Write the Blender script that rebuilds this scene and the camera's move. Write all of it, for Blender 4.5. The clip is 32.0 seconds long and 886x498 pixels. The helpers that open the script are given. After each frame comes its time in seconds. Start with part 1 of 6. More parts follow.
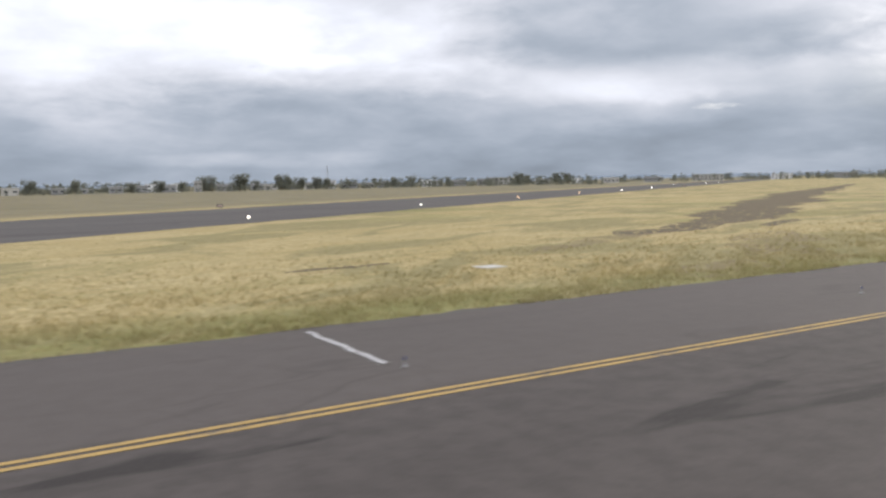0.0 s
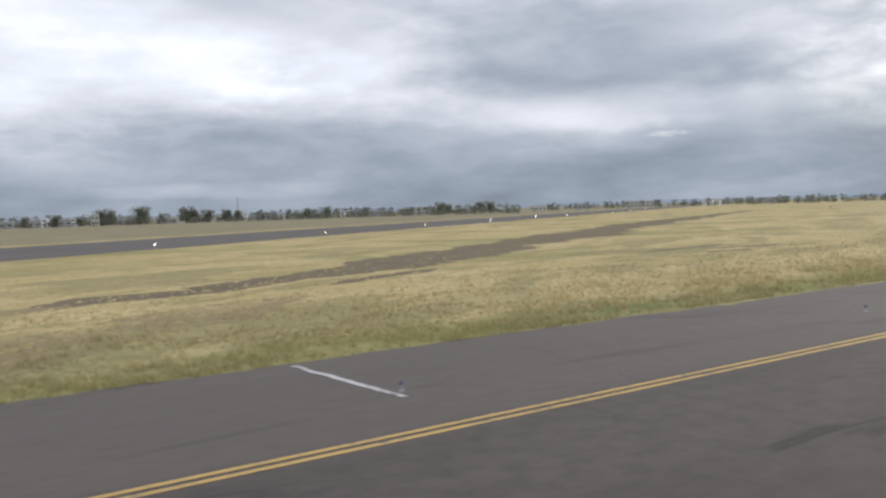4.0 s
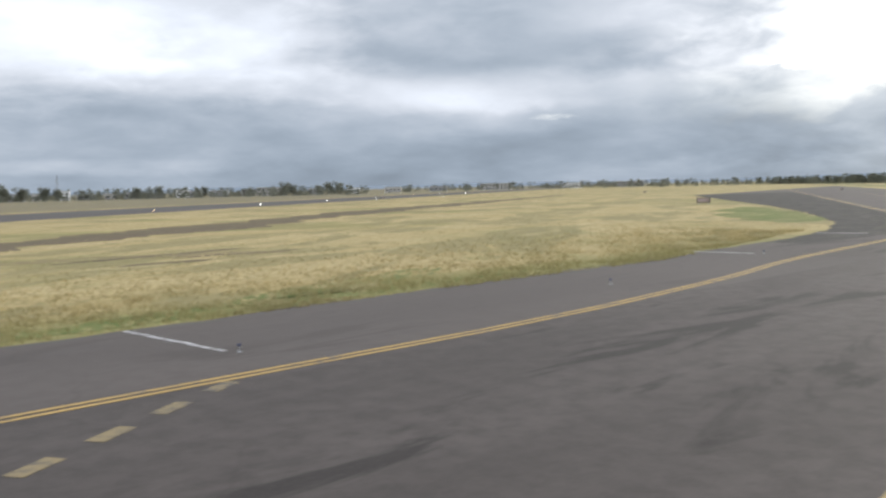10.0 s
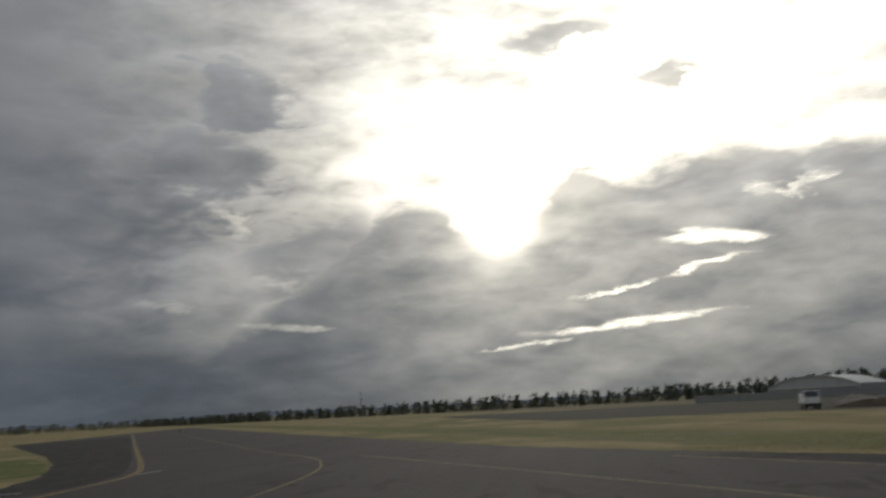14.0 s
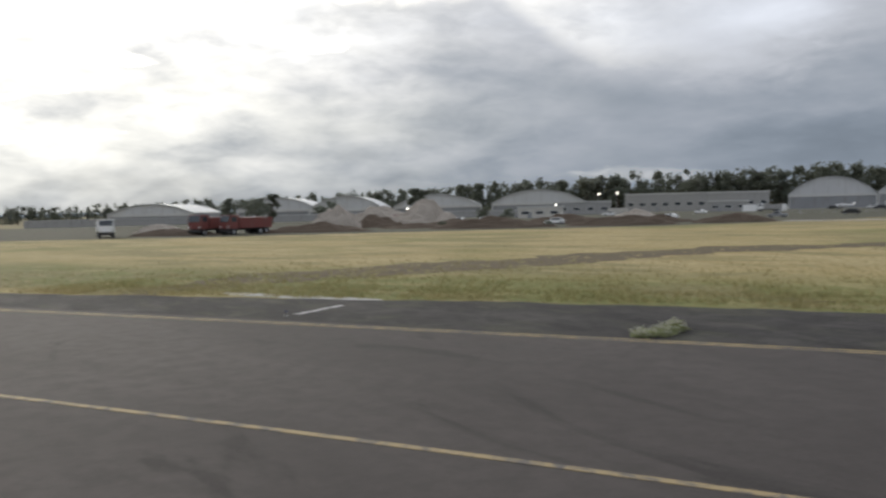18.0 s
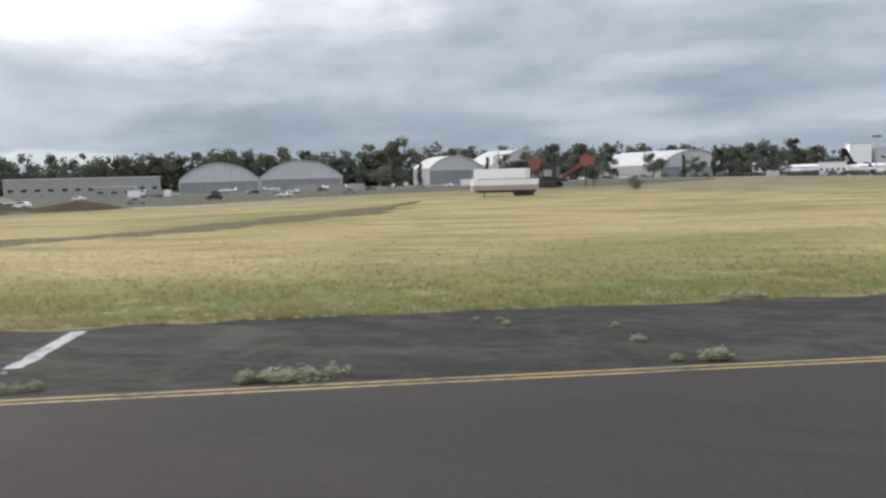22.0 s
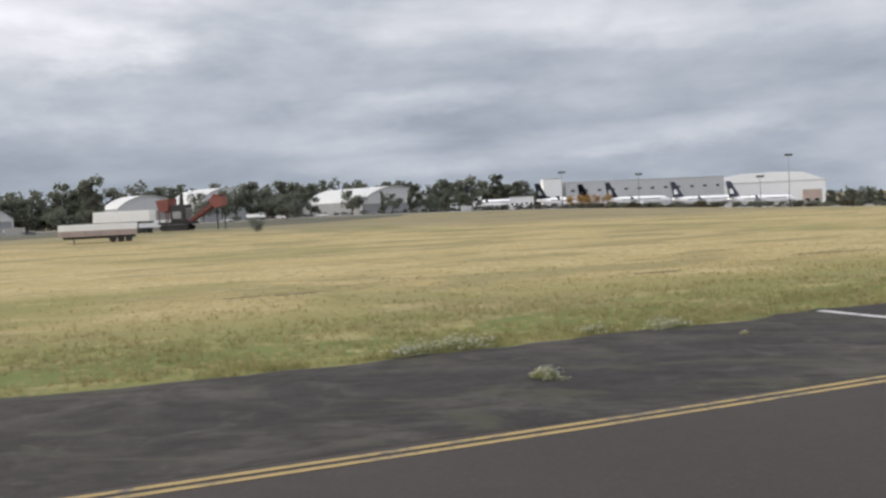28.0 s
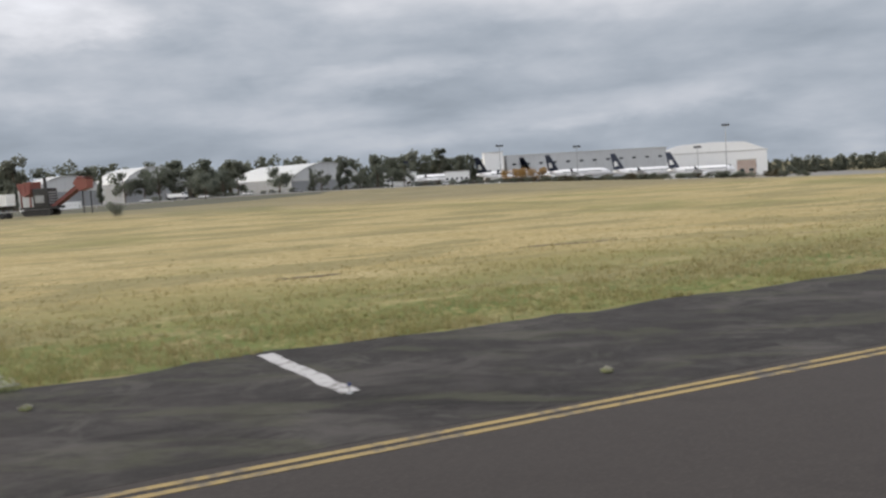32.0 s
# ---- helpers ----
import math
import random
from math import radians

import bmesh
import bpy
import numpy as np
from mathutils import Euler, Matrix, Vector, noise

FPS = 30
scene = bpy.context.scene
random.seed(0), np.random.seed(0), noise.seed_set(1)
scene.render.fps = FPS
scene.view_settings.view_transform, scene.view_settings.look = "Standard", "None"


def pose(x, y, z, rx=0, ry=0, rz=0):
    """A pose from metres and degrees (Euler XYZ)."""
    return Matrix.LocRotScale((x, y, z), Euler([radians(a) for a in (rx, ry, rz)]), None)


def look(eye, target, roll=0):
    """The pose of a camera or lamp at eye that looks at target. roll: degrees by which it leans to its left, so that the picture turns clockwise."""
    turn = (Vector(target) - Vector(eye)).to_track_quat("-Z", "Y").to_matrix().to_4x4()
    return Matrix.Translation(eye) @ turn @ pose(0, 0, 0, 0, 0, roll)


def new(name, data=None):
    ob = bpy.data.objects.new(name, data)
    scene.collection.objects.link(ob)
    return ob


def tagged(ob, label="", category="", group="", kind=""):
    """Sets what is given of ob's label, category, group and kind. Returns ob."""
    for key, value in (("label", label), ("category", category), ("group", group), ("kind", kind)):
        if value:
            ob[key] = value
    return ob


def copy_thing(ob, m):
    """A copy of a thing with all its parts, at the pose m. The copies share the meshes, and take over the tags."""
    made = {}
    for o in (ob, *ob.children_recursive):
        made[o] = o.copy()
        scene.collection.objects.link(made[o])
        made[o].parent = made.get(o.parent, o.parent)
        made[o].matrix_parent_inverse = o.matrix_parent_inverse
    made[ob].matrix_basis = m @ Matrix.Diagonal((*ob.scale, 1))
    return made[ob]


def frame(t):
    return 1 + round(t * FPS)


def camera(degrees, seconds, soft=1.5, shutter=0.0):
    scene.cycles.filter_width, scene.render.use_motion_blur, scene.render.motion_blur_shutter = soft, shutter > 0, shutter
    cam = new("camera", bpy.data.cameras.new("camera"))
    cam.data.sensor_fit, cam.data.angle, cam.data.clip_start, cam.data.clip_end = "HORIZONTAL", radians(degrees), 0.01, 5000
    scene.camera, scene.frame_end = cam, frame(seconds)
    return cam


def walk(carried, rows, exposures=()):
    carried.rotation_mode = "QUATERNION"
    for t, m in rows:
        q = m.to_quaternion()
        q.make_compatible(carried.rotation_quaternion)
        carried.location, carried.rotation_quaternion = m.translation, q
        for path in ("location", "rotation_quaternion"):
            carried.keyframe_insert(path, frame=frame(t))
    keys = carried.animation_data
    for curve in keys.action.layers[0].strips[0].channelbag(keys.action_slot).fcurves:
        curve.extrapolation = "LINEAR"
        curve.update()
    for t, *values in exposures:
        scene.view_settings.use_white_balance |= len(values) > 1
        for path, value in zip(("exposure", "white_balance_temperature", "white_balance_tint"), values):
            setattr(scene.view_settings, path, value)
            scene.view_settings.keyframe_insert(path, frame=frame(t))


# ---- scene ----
# ------------------------------------------------------------------ camera
FOV = 54.2
cam = camera(FOV, 32.0, soft=2.5, shutter=0.4)
EYE = 4.0
# seconds, x, y, yaw, pitch, roll
PATH = [
    (0.0, 0.01, -0.08, -32.81, -4.46, 1.04), (0.5, 4.98, -0.03, -33.08, -3.81, 0.86),
    (1.0, 9.83, 0.05, -33.16, -3.53, 0.75), (1.5, 14.51, 0.19, -33.22, -3.41, 1.14),
    (2.0, 19.03, 0.36, -33.38, -3.15, 0.27), (2.5, 23.41, 0.53, -33.50, -2.83, -0.69),
    (3.0, 27.69, 0.67, -34.27, -3.25, -0.12), (3.5, 31.85, 0.79, -35.32, -3.15, 0.90),
    (4.0, 35.87, 0.85, -35.64, -2.62, 1.73), (4.5, 39.69, 0.89, -35.51, -2.43, 1.37),
    (5.0, 43.42, 0.87, -35.64, -2.59, 1.16), (5.5, 47.06, 0.80, -35.88, -2.98, 1.17),
    (6.0, 50.59, 0.68, -36.08, -3.49, 1.48), (6.5, 53.97, 0.51, -36.08, -3.99, 2.14),
    (7.0, 57.21, 0.29, -35.75, -4.35, 3.22), (7.5, 60.27, -0.00, -35.52, -4.63, 1.61),
    (8.0, 63.15, -0.35, -35.88, -4.84, 1.93), (8.5, 65.85, -0.74, -37.27, -4.72, 2.45),
    (9.0, 68.41, -1.25, -39.45, -4.57, 1.79), (9.5, 70.78, -1.96, -40.99, -4.44, 0.78),
    (10.0, 72.95, -2.86, -43.01, -4.10, 1.19), (10.5, 74.98, -3.89, -46.91, -3.55, 1.32),
    (11.0, 76.89, -4.98, -50.62, -3.13, 0.39), (11.5, 78.68, -6.12, -54.19, -3.12, 2.52),
    (12.0, 80.37, -7.33, -57.89, -3.12, 2.89), (12.5, 81.92, -8.64, -62.39, -2.46, 4.34),
    (13.0, 83.32, -10.03, -69.59, 0.16, 4.33), (13.5, 84.56, -11.47, -76.23, 6.46, 3.82),
    (14.0, 85.64, -12.97, -81.79, 10.32, 3.09), (14.5, 86.56, -14.51, -86.72, 11.90, 2.24),
    (15.0, 87.32, -16.10, -91.49, 11.34, 1.37), (15.5, 87.91, -17.73, -96.58, 8.79, 0.55),
    (16.0, 88.32, -19.39, -102.44, 4.40, -0.10), (16.5, 88.56, -21.10, -107.72, 1.84, 1.11),
    (17.0, 88.62, -22.83, -111.82, -0.64, 2.11), (17.5, 88.49, -24.58, -116.39, -2.11, 0.99),
    (18.0, 88.20, -26.30, -121.50, -2.71, 1.27), (18.5, 87.71, -28.01, -126.54, -2.90, 0.44),
    (19.0, 87.04, -29.74, -131.49, -2.93, 1.07), (19.5, 86.23, -31.48, -137.00, -3.56, 0.78),
    (20.0, 85.31, -33.17, -142.79, -4.03, -0.15), (20.5, 84.27, -34.84, -148.43, -3.88, 1.21),
    (21.0, 83.13, -36.47, -151.99, -3.85, 0.45), (21.5, 81.86, -38.06, -155.58, -4.35, 1.01),
    (22.0, 80.47, -39.60, -158.19, -4.61, 1.48), (22.5, 78.96, -41.06, -160.79, -4.70, 1.62),
    (23.0, 77.34, -42.41, -163.18, -4.71, 1.09), (23.5, 75.60, -43.63, -165.44, -4.70, 1.90),
    (24.0, 73.85, -44.78, -167.90, -5.00, 1.76), (24.5, 72.16, -45.90, -169.30, -5.39, 2.02),
    (25.0, 70.44, -47.06, -168.71, -5.42, 2.89), (25.5, 68.68, -48.25, -170.10, -4.08, 2.61),
    (26.0, 66.87, -49.46, -171.30, -3.41, 2.58), (26.5, 65.03, -50.64, -172.35, -3.23, 2.40),
    (27.0, 63.15, -51.83, -173.19, -3.02, 2.36), (27.5, 61.24, -53.03, -173.87, -2.85, 2.41),
    (28.0, 59.32, -54.23, -174.45, -2.78, 2.51), (28.5, 57.40, -55.43, -174.97, -2.88, 2.58),
    (29.0, 55.48, -56.63, -175.49, -3.22, 2.57), (29.5, 53.56, -57.82, -175.70, -4.03, 2.85),
    (30.0, 51.64, -59.00, -175.96, -4.03, 3.30), (30.5, 49.70, -60.14, -176.15, -4.00, 3.37),
    (31.0, 47.81, -61.25, -176.37, -3.98, 3.54), (31.5, 45.93, -62.34, -176.40, -4.27, 2.74),
    (32.0, 44.03, -63.43, -176.68, -4.62, 3.40)]
walk(cam, [(t, pose(x, y, EYE, 90 + p, r, yw)) for t, x, y, yw, p, r in PATH],
     [(0, -0.72, 6500, 14), (1.0, -0.84, 6450, 14), (2.0, -0.86, 6400, 13), (8.0, -0.85, 6400, 13), (10.0, -0.72, 6350, 11), (11.0, -0.85, 6250, 9), (12.0, -0.88, 6200, 9), (13.0, -1.35, 6250, 9), (13.5, -2.1, 6350, 10), (15.5, -4.05, 6750, 12),
      (16.0, -3.85, 6750, 12), (16.5, -2.9, 6700, 12), (17.0, -2.35, 6600, 12), (18.0, -1.35, 6400, 12), (19.0, -1.15, 6350, 12), (20.0, -0.9, 6350, 12), (21.0, -0.75, 6350, 12), (23.0, -0.65, 6550, 13), (26.0, -0.6, 6600, 13),
      (29.0, -0.78, 6700, 14), (32.0, -0.8, 6700, 13)])

# ------------------------------------------------------------------ sky and sun
SUN_AZ, SUN_EL = radians(3.7), radians(12.0)
SUN_DIR = Vector((math.cos(SUN_EL) * math.cos(SUN_AZ), math.cos(SUN_EL) * math.sin(SUN_AZ), math.sin(SUN_EL)))

DECK_TOP = 0.75  # stops by which the deck is brighter overhead


class Net:
    """Short hand for building node trees."""

    def __init__(self, tree):
        self.tree = tree
        tree.nodes.clear()

    def add(self, kind, **props):
        n = self.tree.nodes.new(kind)
        for k, v in props.items():
            if k == "operation": n.operation = v
            elif k == "blend": n.blend_type = v
            elif k == "dtype": n.data_type = v
        return n

    def put(self, sock, v):
        if isinstance(v, bpy.types.NodeSocket):
            self.tree.links.new(v, sock)
        elif isinstance(v, (tuple, list)) and len(v) == 3 and sock.type == "RGBA":
            sock.default_value = (*v, 1)
        else:
            sock.default_value = v

    def math(self, op, a, b=0.0, c=0.0, clamp=False):
        n = self.add("ShaderNodeMath", operation=op)
        n.use_clamp = clamp
        for s, v in zip(n.inputs, (a, b, c)): self.put(s, v)
        return n.outputs[0]

    def vec(self, op, a, b=(0, 0, 0)):
        n = self.add("ShaderNodeVectorMath", operation=op)
        self.put(n.inputs[0], a)
        self.put(n.inputs[1], b)
        return n.outputs[1] if op == "DOT_PRODUCT" else n.outputs[0]

    def noise(self, v, scale, detail=4.0, rough=0.55, dist=0.0):
        n = self.add("ShaderNodeTexNoise")
        self.put(n.inputs["Vector"], v)
        self.put(n.inputs["Scale"], scale)
        n.inputs["Detail"].default_value, n.inputs["Roughness"].default_value, n.inputs["Distortion"].default_value = detail, rough, dist
        return n.outputs["Fac"]

    def ramp(self, v, lo, hi, a=0.0, b=1.0, smooth=True):
        n = self.add("ShaderNodeMapRange")
        n.interpolation_type = "SMOOTHSTEP" if smooth else "LINEAR"
        for i, x in enumerate((v, lo, hi, a, b)): self.put(n.inputs[i], x)
        return n.outputs[0]

    def mix(self, f, a, b, blend="MIX"):
        n = self.add("ShaderNodeMix", dtype="RGBA", blend=blend)
        self.put(n.inputs[0], f)
        self.put(n.inputs[6], a)
        self.put(n.inputs[7], b)
        return n.outputs[2]

    def add_noise_vec(self, v):
        n = self.add("ShaderNodeTexNoise")
        self.put(n.inputs["Vector"], v)
        n.inputs["Scale"].default_value = 0.35
        return n.outputs["Color"]

    def scaled(self, v, s):
        n = self.add("ShaderNodeVectorMath", operation="MULTIPLY")
        self.put(n.inputs[0], v)
        self.put(n.inputs[1], s)
        return n.outputs[0]


def build_world():
    w = bpy.data.worlds.new("sky")
    scene.world = w
    w.use_nodes = True
    n = Net(w.node_tree)
    out = n.add("ShaderNodeOutputWorld")
    d = n.vec("NORMALIZE", n.add("ShaderNodeTexCoord").outputs["Generated"])
    sep = n.add("ShaderNodeSeparateXYZ")
    n.put(sep.inputs[0], d)
    z = n.math("MAXIMUM", sep.outputs[2], 0.0)
    # bearing and height in degrees
    az = n.math("MULTIPLY", n.math("ARCTAN2", sep.outputs[1], sep.outputs[0]), 57.2958)
    el = n.math("MULTIPLY", n.math("ARCSINE", sep.outputs[2]), 57.2958)

    def spread(a, e, sa, se):
        """Noise coordinates on the dome, drawn out along the horizon."""
        c = n.add("ShaderNodeCombineXYZ")
        n.put(c.inputs[0], n.math("MULTIPLY", a, sa))
        n.put(c.inputs[1], n.math("MULTIPLY", e, se))
        return c.outputs[0]

    def centred(v, gain=1.0):
        return n.math("MULTIPLY", n.math("SUBTRACT", v, 0.5), gain)

    def total(items):
        s = items[0]
        for k in items[1:]:
            s = n.math("ADD", s, k)
        return s

    def most(items):
        s = items[0]
        for k in items[1:]:
            s = n.math("MAXIMUM", s, k)
        return s

    # clouds lie on a flat layer overhead
    den = n.math("ADD", z, 0.27)
    comb = n.add("ShaderNodeCombineXYZ")
    n.put(comb.inputs[0], n.math("DIVIDE", sep.outputs[0], den))
    n.put(comb.inputs[1], n.math("DIVIDE", sep.outputs[1], den))
    p = comb.outputs[0]
    big = centred(n.noise(n.vec("ADD", p, (3.1, 0.4, 0.0)), 0.75, 3.0, 0.45, 0.1))
    mid = centred(n.noise(n.vec("ADD", p, (7.3, 2.1, 0.0)), 1.9, 5.0, 0.5, 0.25))
    fine = centred(n.noise(n.vec("ADD", p, (1.7, 9.2, 3.0)), 5.5, 6.0, 0.58, 0.2))
    streak = centred(n.noise(spread(az, el, 0.045, 0.30), 1.0, 4.0, 0.45, 0.35))
    wisp = centred(n.noise(spread(az, el, 0.13, 0.38), 1.0, 5.0, 0.5, 0.3))
    shred = centred(n.noise(spread(az, el, 0.36, 0.85), 1.0, 6.0, 0.55, 0.4))
    # ragged outlines
    rag_a = n.math("ADD", n.math("MULTIPLY", wisp, 9.0), n.math("MULTIPLY", shred, 5.0))
    rag_e = n.math("ADD", n.math("MULTIPLY", streak, 3.0), n.math("ADD", n.math("MULTIPLY", wisp, 3.2), n.math("MULTIPLY", shred, 2.4)))
    az_r = n.math("ADD", az, rag_a)

    def blob(a, e, wa, we, ragged_by=1.0, slope=0.0, soft=1.5):
        """One cloud or break in the deck: 1 at its middle, 0 past its edge."""
        x = n.math("DIVIDE", n.math("SUBTRACT", az_r, a), wa)
        y = n.math("SUBTRACT", n.math("ADD", el, n.math("MULTIPLY", rag_e, min(1.0, we * 0.45) * ragged_by)), e)
        y = n.math("DIVIDE", n.math("SUBTRACT", y, n.math("MULTIPLY", x, slope)), we)
        r2 = n.math("ADD", n.math("MULTIPLY", x, x), n.math("MULTIPLY", y, y))
        return n.ramp(r2, soft, 0.0)

    # how bright the deck is, in stops: dim low down, brighter overhead
    low = n.ramp(el, 0.0, 10.0, -0.55, 0.24, False)
    high = n.ramp(el, 9.0, 30.0, 0.0, DECK_TOP, False)
    stops = total([low, high, n.math("MULTIPLY", big, 0.9), n.math("MULTIPLY", mid, 1.0), n.math("MULTIPLY", fine, 0.35),
                   n.math("MULTIPLY", streak, 0.9), n.math("MULTIPLY", wisp, 0.6), n.math("MULTIPLY", shred, 0.25)])
    for a, e, wa, we, s, sl in [(79, 9.5, 12, 4.5, 0.62, 0.0), (62, 9.0, 9, 3.6, 0.45, 0.3), (45, 10.3, 10, 3.2, -0.34, 0.8), (43, 6.2, 11, 1.2, 0.36, 0.0),
                               (36, 13.0, 10, 5.0, -0.30, 0.0), (66, 4.4, 16, 1.5, -0.16, 0.3), (34, 2.6, 18, 1.4, -0.18, 0.0), (-60, 3.4, 11, 2.2, -0.24, 0.2),
                               (-48, 10.0, 8, 3.0, 0.45, 0.0), (-58, 11.0, 9, 2.0, 0.35, 0.5), (-76, 9.3, 9, 1.7, -0.14, 0.0), (-83, 6.8, 6, 1.1, 0.34, -0.5),
                               (-98, 4.1, 9, 1.0, 0.36, -0.3), (-85, 2.9, 9, 0.7, 0.20, 0.0), (68, 1.6, 9, 0.5, 0.25, 0.0), (-94, 8.5, 10, 1.5, -0.10, 0.0), (-94, 10.0, 30, 7.0, -0.38, 0.0), (24, 8.0, 6, 4.0, 0.25, 0.0)]:
        stops = n.math("ADD", stops, n.math("MULTIPLY", blob(a, e, wa, we, 0.6, sl, 1.8), s))
    # thicker rolls in the cloud round the sun
    rolls = n.math("MULTIPLY", n.math("ADD", n.math("MULTIPLY", wisp, 1.7), n.math("MULTIPLY", shred, 0.9)), n.math("MULTIPLY", n.ramp(az, -50.0, -30.0), n.ramp(az, 44.0, 24.0)))
    stops = n.math("SUBTRACT", stops, rolls)
    level = n.math("POWER", 2.0, stops)
    tint = n.mix(n.ramp(stops, -0.7, 0.5), (0.83, 0.985, 1.16), (0.94, 0.995, 1.075))
    deck = n.add("ShaderNodeVectorMath", operation="SCALE")
    n.put(deck.inputs[0], tint)
    n.put(deck.inputs["Scale"], level)
    # clear sky in the thinnest places
    sky = n.add("ShaderNodeTexSky")
    sky.sky_type, sky.sun_disc = "NISHITA", False
    sky.sun_elevation, sky.sun_rotation = SUN_EL, radians(90) - SUN_AZ
    blue = n.scaled(sky.outputs[0], (0.12, 0.12, 0.12))
    gap = n.math("MULTIPLY", blob(-40, 14.0, 4.0, 0.8, 1.0), 0.6)
    # light of the sun through the thin high cloud
    wide = (math.cos(radians(17)) * math.cos(radians(-8)), math.cos(radians(17)) * math.sin(radians(-8)), math.sin(radians(17)))
    off = n.math("MULTIPLY", n.math("ARCCOSINE", n.math("MINIMUM", n.vec("DOT_PRODUCT", d, wide), 1.0)), 57.2958)
    off = n.math("DIVIDE", off, 19.4)
    veil = n.math("MULTIPLY", n.math("EXPONENT", n.math("MULTIPLY", n.math("MULTIPLY", off, off), -1.0)), 15.0)
    near = n.math("MAXIMUM", n.vec("DOT_PRODUCT", d, tuple(SUN_DIR)), 0.0)
    core = n.math("ADD", n.math("MULTIPLY", n.math("POWER", near, 90.0), 8.0), n.math("MULTIPLY", n.math("POWER", near, 700.0), 16.0))
    disc = n.math("MULTIPLY", n.math("POWER", near, 2600.0), 30.0)
    # the ragged bank before it: its upper edge rises and dips along the horizon
    top = n.math("ADD", 4.0, n.math("MULTIPLY", n.math("ADD", n.ramp(az, -64.0, -48.0, 0.0, 4.6), n.ramp(az, -43.0, -34.0, 0.0, 5.4)), n.ramp(az, 24.0, 10.0)))
    for a, wa, k in ((4.2, 3.0, -3.6), (-10.5, 4.0, 1.5), (-18.5, 3.0, 0.8), (15.0, 4.0, -1.0)):
        x = n.math("DIVIDE", n.math("SUBTRACT", az, a), wa)
        top = n.math("ADD", top, n.math("MULTIPLY", n.math("EXPONENT", n.math("MULTIPLY", n.math("MULTIPLY", x, x), -1.0)), k))
    under = n.math("SUBTRACT", top, n.math("ADD", el, n.math("ADD", n.math("MULTIPLY", wisp, 3.6), n.math("ADD", n.math("MULTIPLY", shred, 3.0), n.math("MULTIPLY", mid, 3.0)))))
    bank = n.ramp(under, -0.9, 1.0)
    heap = most([blob(15.0, 9.5, 5.4, 3.4, 2.0), blob(24.0, 15.5, 4.5, 3.2, 2.0, -0.6), blob(21.0, 20.5, 3.5, 2.0, 2.0), n.math("MULTIPLY", blob(36, 12.5, 12, 6.5, 1.2, 0.0, 1.8), 0.6), blob(-8.5, 20.0, 1.6, 1.4, 1.6), blob(-1.0, 23.5, 4.0, 1.6, 1.6)])
    dense = n.math("MAXIMUM", bank, n.math("MULTIPLY", n.ramp(n.math("ADD", heap, n.math("MULTIPLY", shred, 0.45)), -0.1, 0.95), 0.92))
    slits = most([blob(-4.4, 4.7, 6.5, 0.34, 2.0, -0.3), n.math("MULTIPLY", blob(2.8, 3.7, 2.6, 0.16, 2.0, -0.3), 0.7), blob(-9.2, 9.8, 2.8, 0.5, 2.0, 0.1), blob(-9.0, 8.0, 2.8, 0.24, 2.0, -0.5),
                  n.math("MULTIPLY", blob(-3.5, 6.9, 2.2, 0.2, 2.0, -0.5), 0.8), n.math("MULTIPLY", blob(-15.5, 12.4, 2.2, 0.7, 2.0, -0.6), 0.55), n.math("MULTIPLY", blob(-24, 10.6, 2.2, 0.5, 2.0), 0.7),
                  n.math("MULTIPLY", blob(18.2, 5.5, 3.2, 0.28, 2.0, 0.2), 0.9), blob(25.2, 7.2, 1.5, 0.5, 2.0), blob(22.0, 12.4, 0.9, 0.8, 2.0), n.math("MULTIPLY", blob(-44.5, 1.9, 5.5, 0.5, 1.2, 0.2), 0.9),
                  blob(39.8, 4.4, 2.3, 0.22, 0.8)])
    halo = slits
    tear = n.math("ADD", centred(n.noise(spread(az, el, 0.9, 3.0), 1.0, 6.0, 0.6, 0.6)), n.math("MULTIPLY", shred, 0.7))
    slits = n.ramp(n.math("ADD", slits, n.math("MULTIPLY", tear, n.ramp(slits, 0.0, 0.25, 0.0, 2.2))), 0.02, 1.7)
    thin = n.ramp(total([n.math("MULTIPLY", mid, 0.6), n.math("MULTIPLY", wisp, 1.1), n.math("MULTIPLY", shred, 0.45), n.math("MULTIPLY", streak, 0.6)]), -0.28, 0.28, 1.3, 0.40, False)
    passes = n.math("MULTIPLY", thin, n.math("SUBTRACT", 1.0, n.math("MULTIPLY", dense, 0.81)))
    passes = n.math("ADD", passes, n.math("ADD", n.math("MULTIPLY", slits, 0.62), n.math("MULTIPLY", halo, 0.17)))
    glow = n.math("MULTIPLY", n.math("ADD", veil, core), passes)
    glow = n.math("ADD", n.math("ADD", glow, n.math("MULTIPLY", slits, 0.46)), disc)
    warm = n.add("ShaderNodeVectorMath", operation="SCALE")
    warm.inputs[0].default_value = (1.0, 0.935, 0.755)
    n.put(warm.inputs["Scale"], glow)
    bg = n.add("ShaderNodeBackground")
    n.put(bg.inputs[0], n.vec("ADD", n.mix(gap, deck.outputs[0], blue), warm.outputs[0]))
    bg.inputs[1].default_value = 1.0
    n.tree.links.new(bg.outputs[0], out.inputs[0])


build_world()
sun = new("sun", bpy.data.lights.new("sun", "SUN"))
sun.data.energy, sun.data.angle, sun.data.color = 1.4, radians(12), (1.0, 0.93, 0.80)
sun.matrix_world = look(SUN_DIR * 100, (0, 0, 0))

# ------------------------------------------------------------------ materials
# diagonal taxiway: u runs along it, w across it towards the hangars
CA, SA = 0.8846, 0.4664


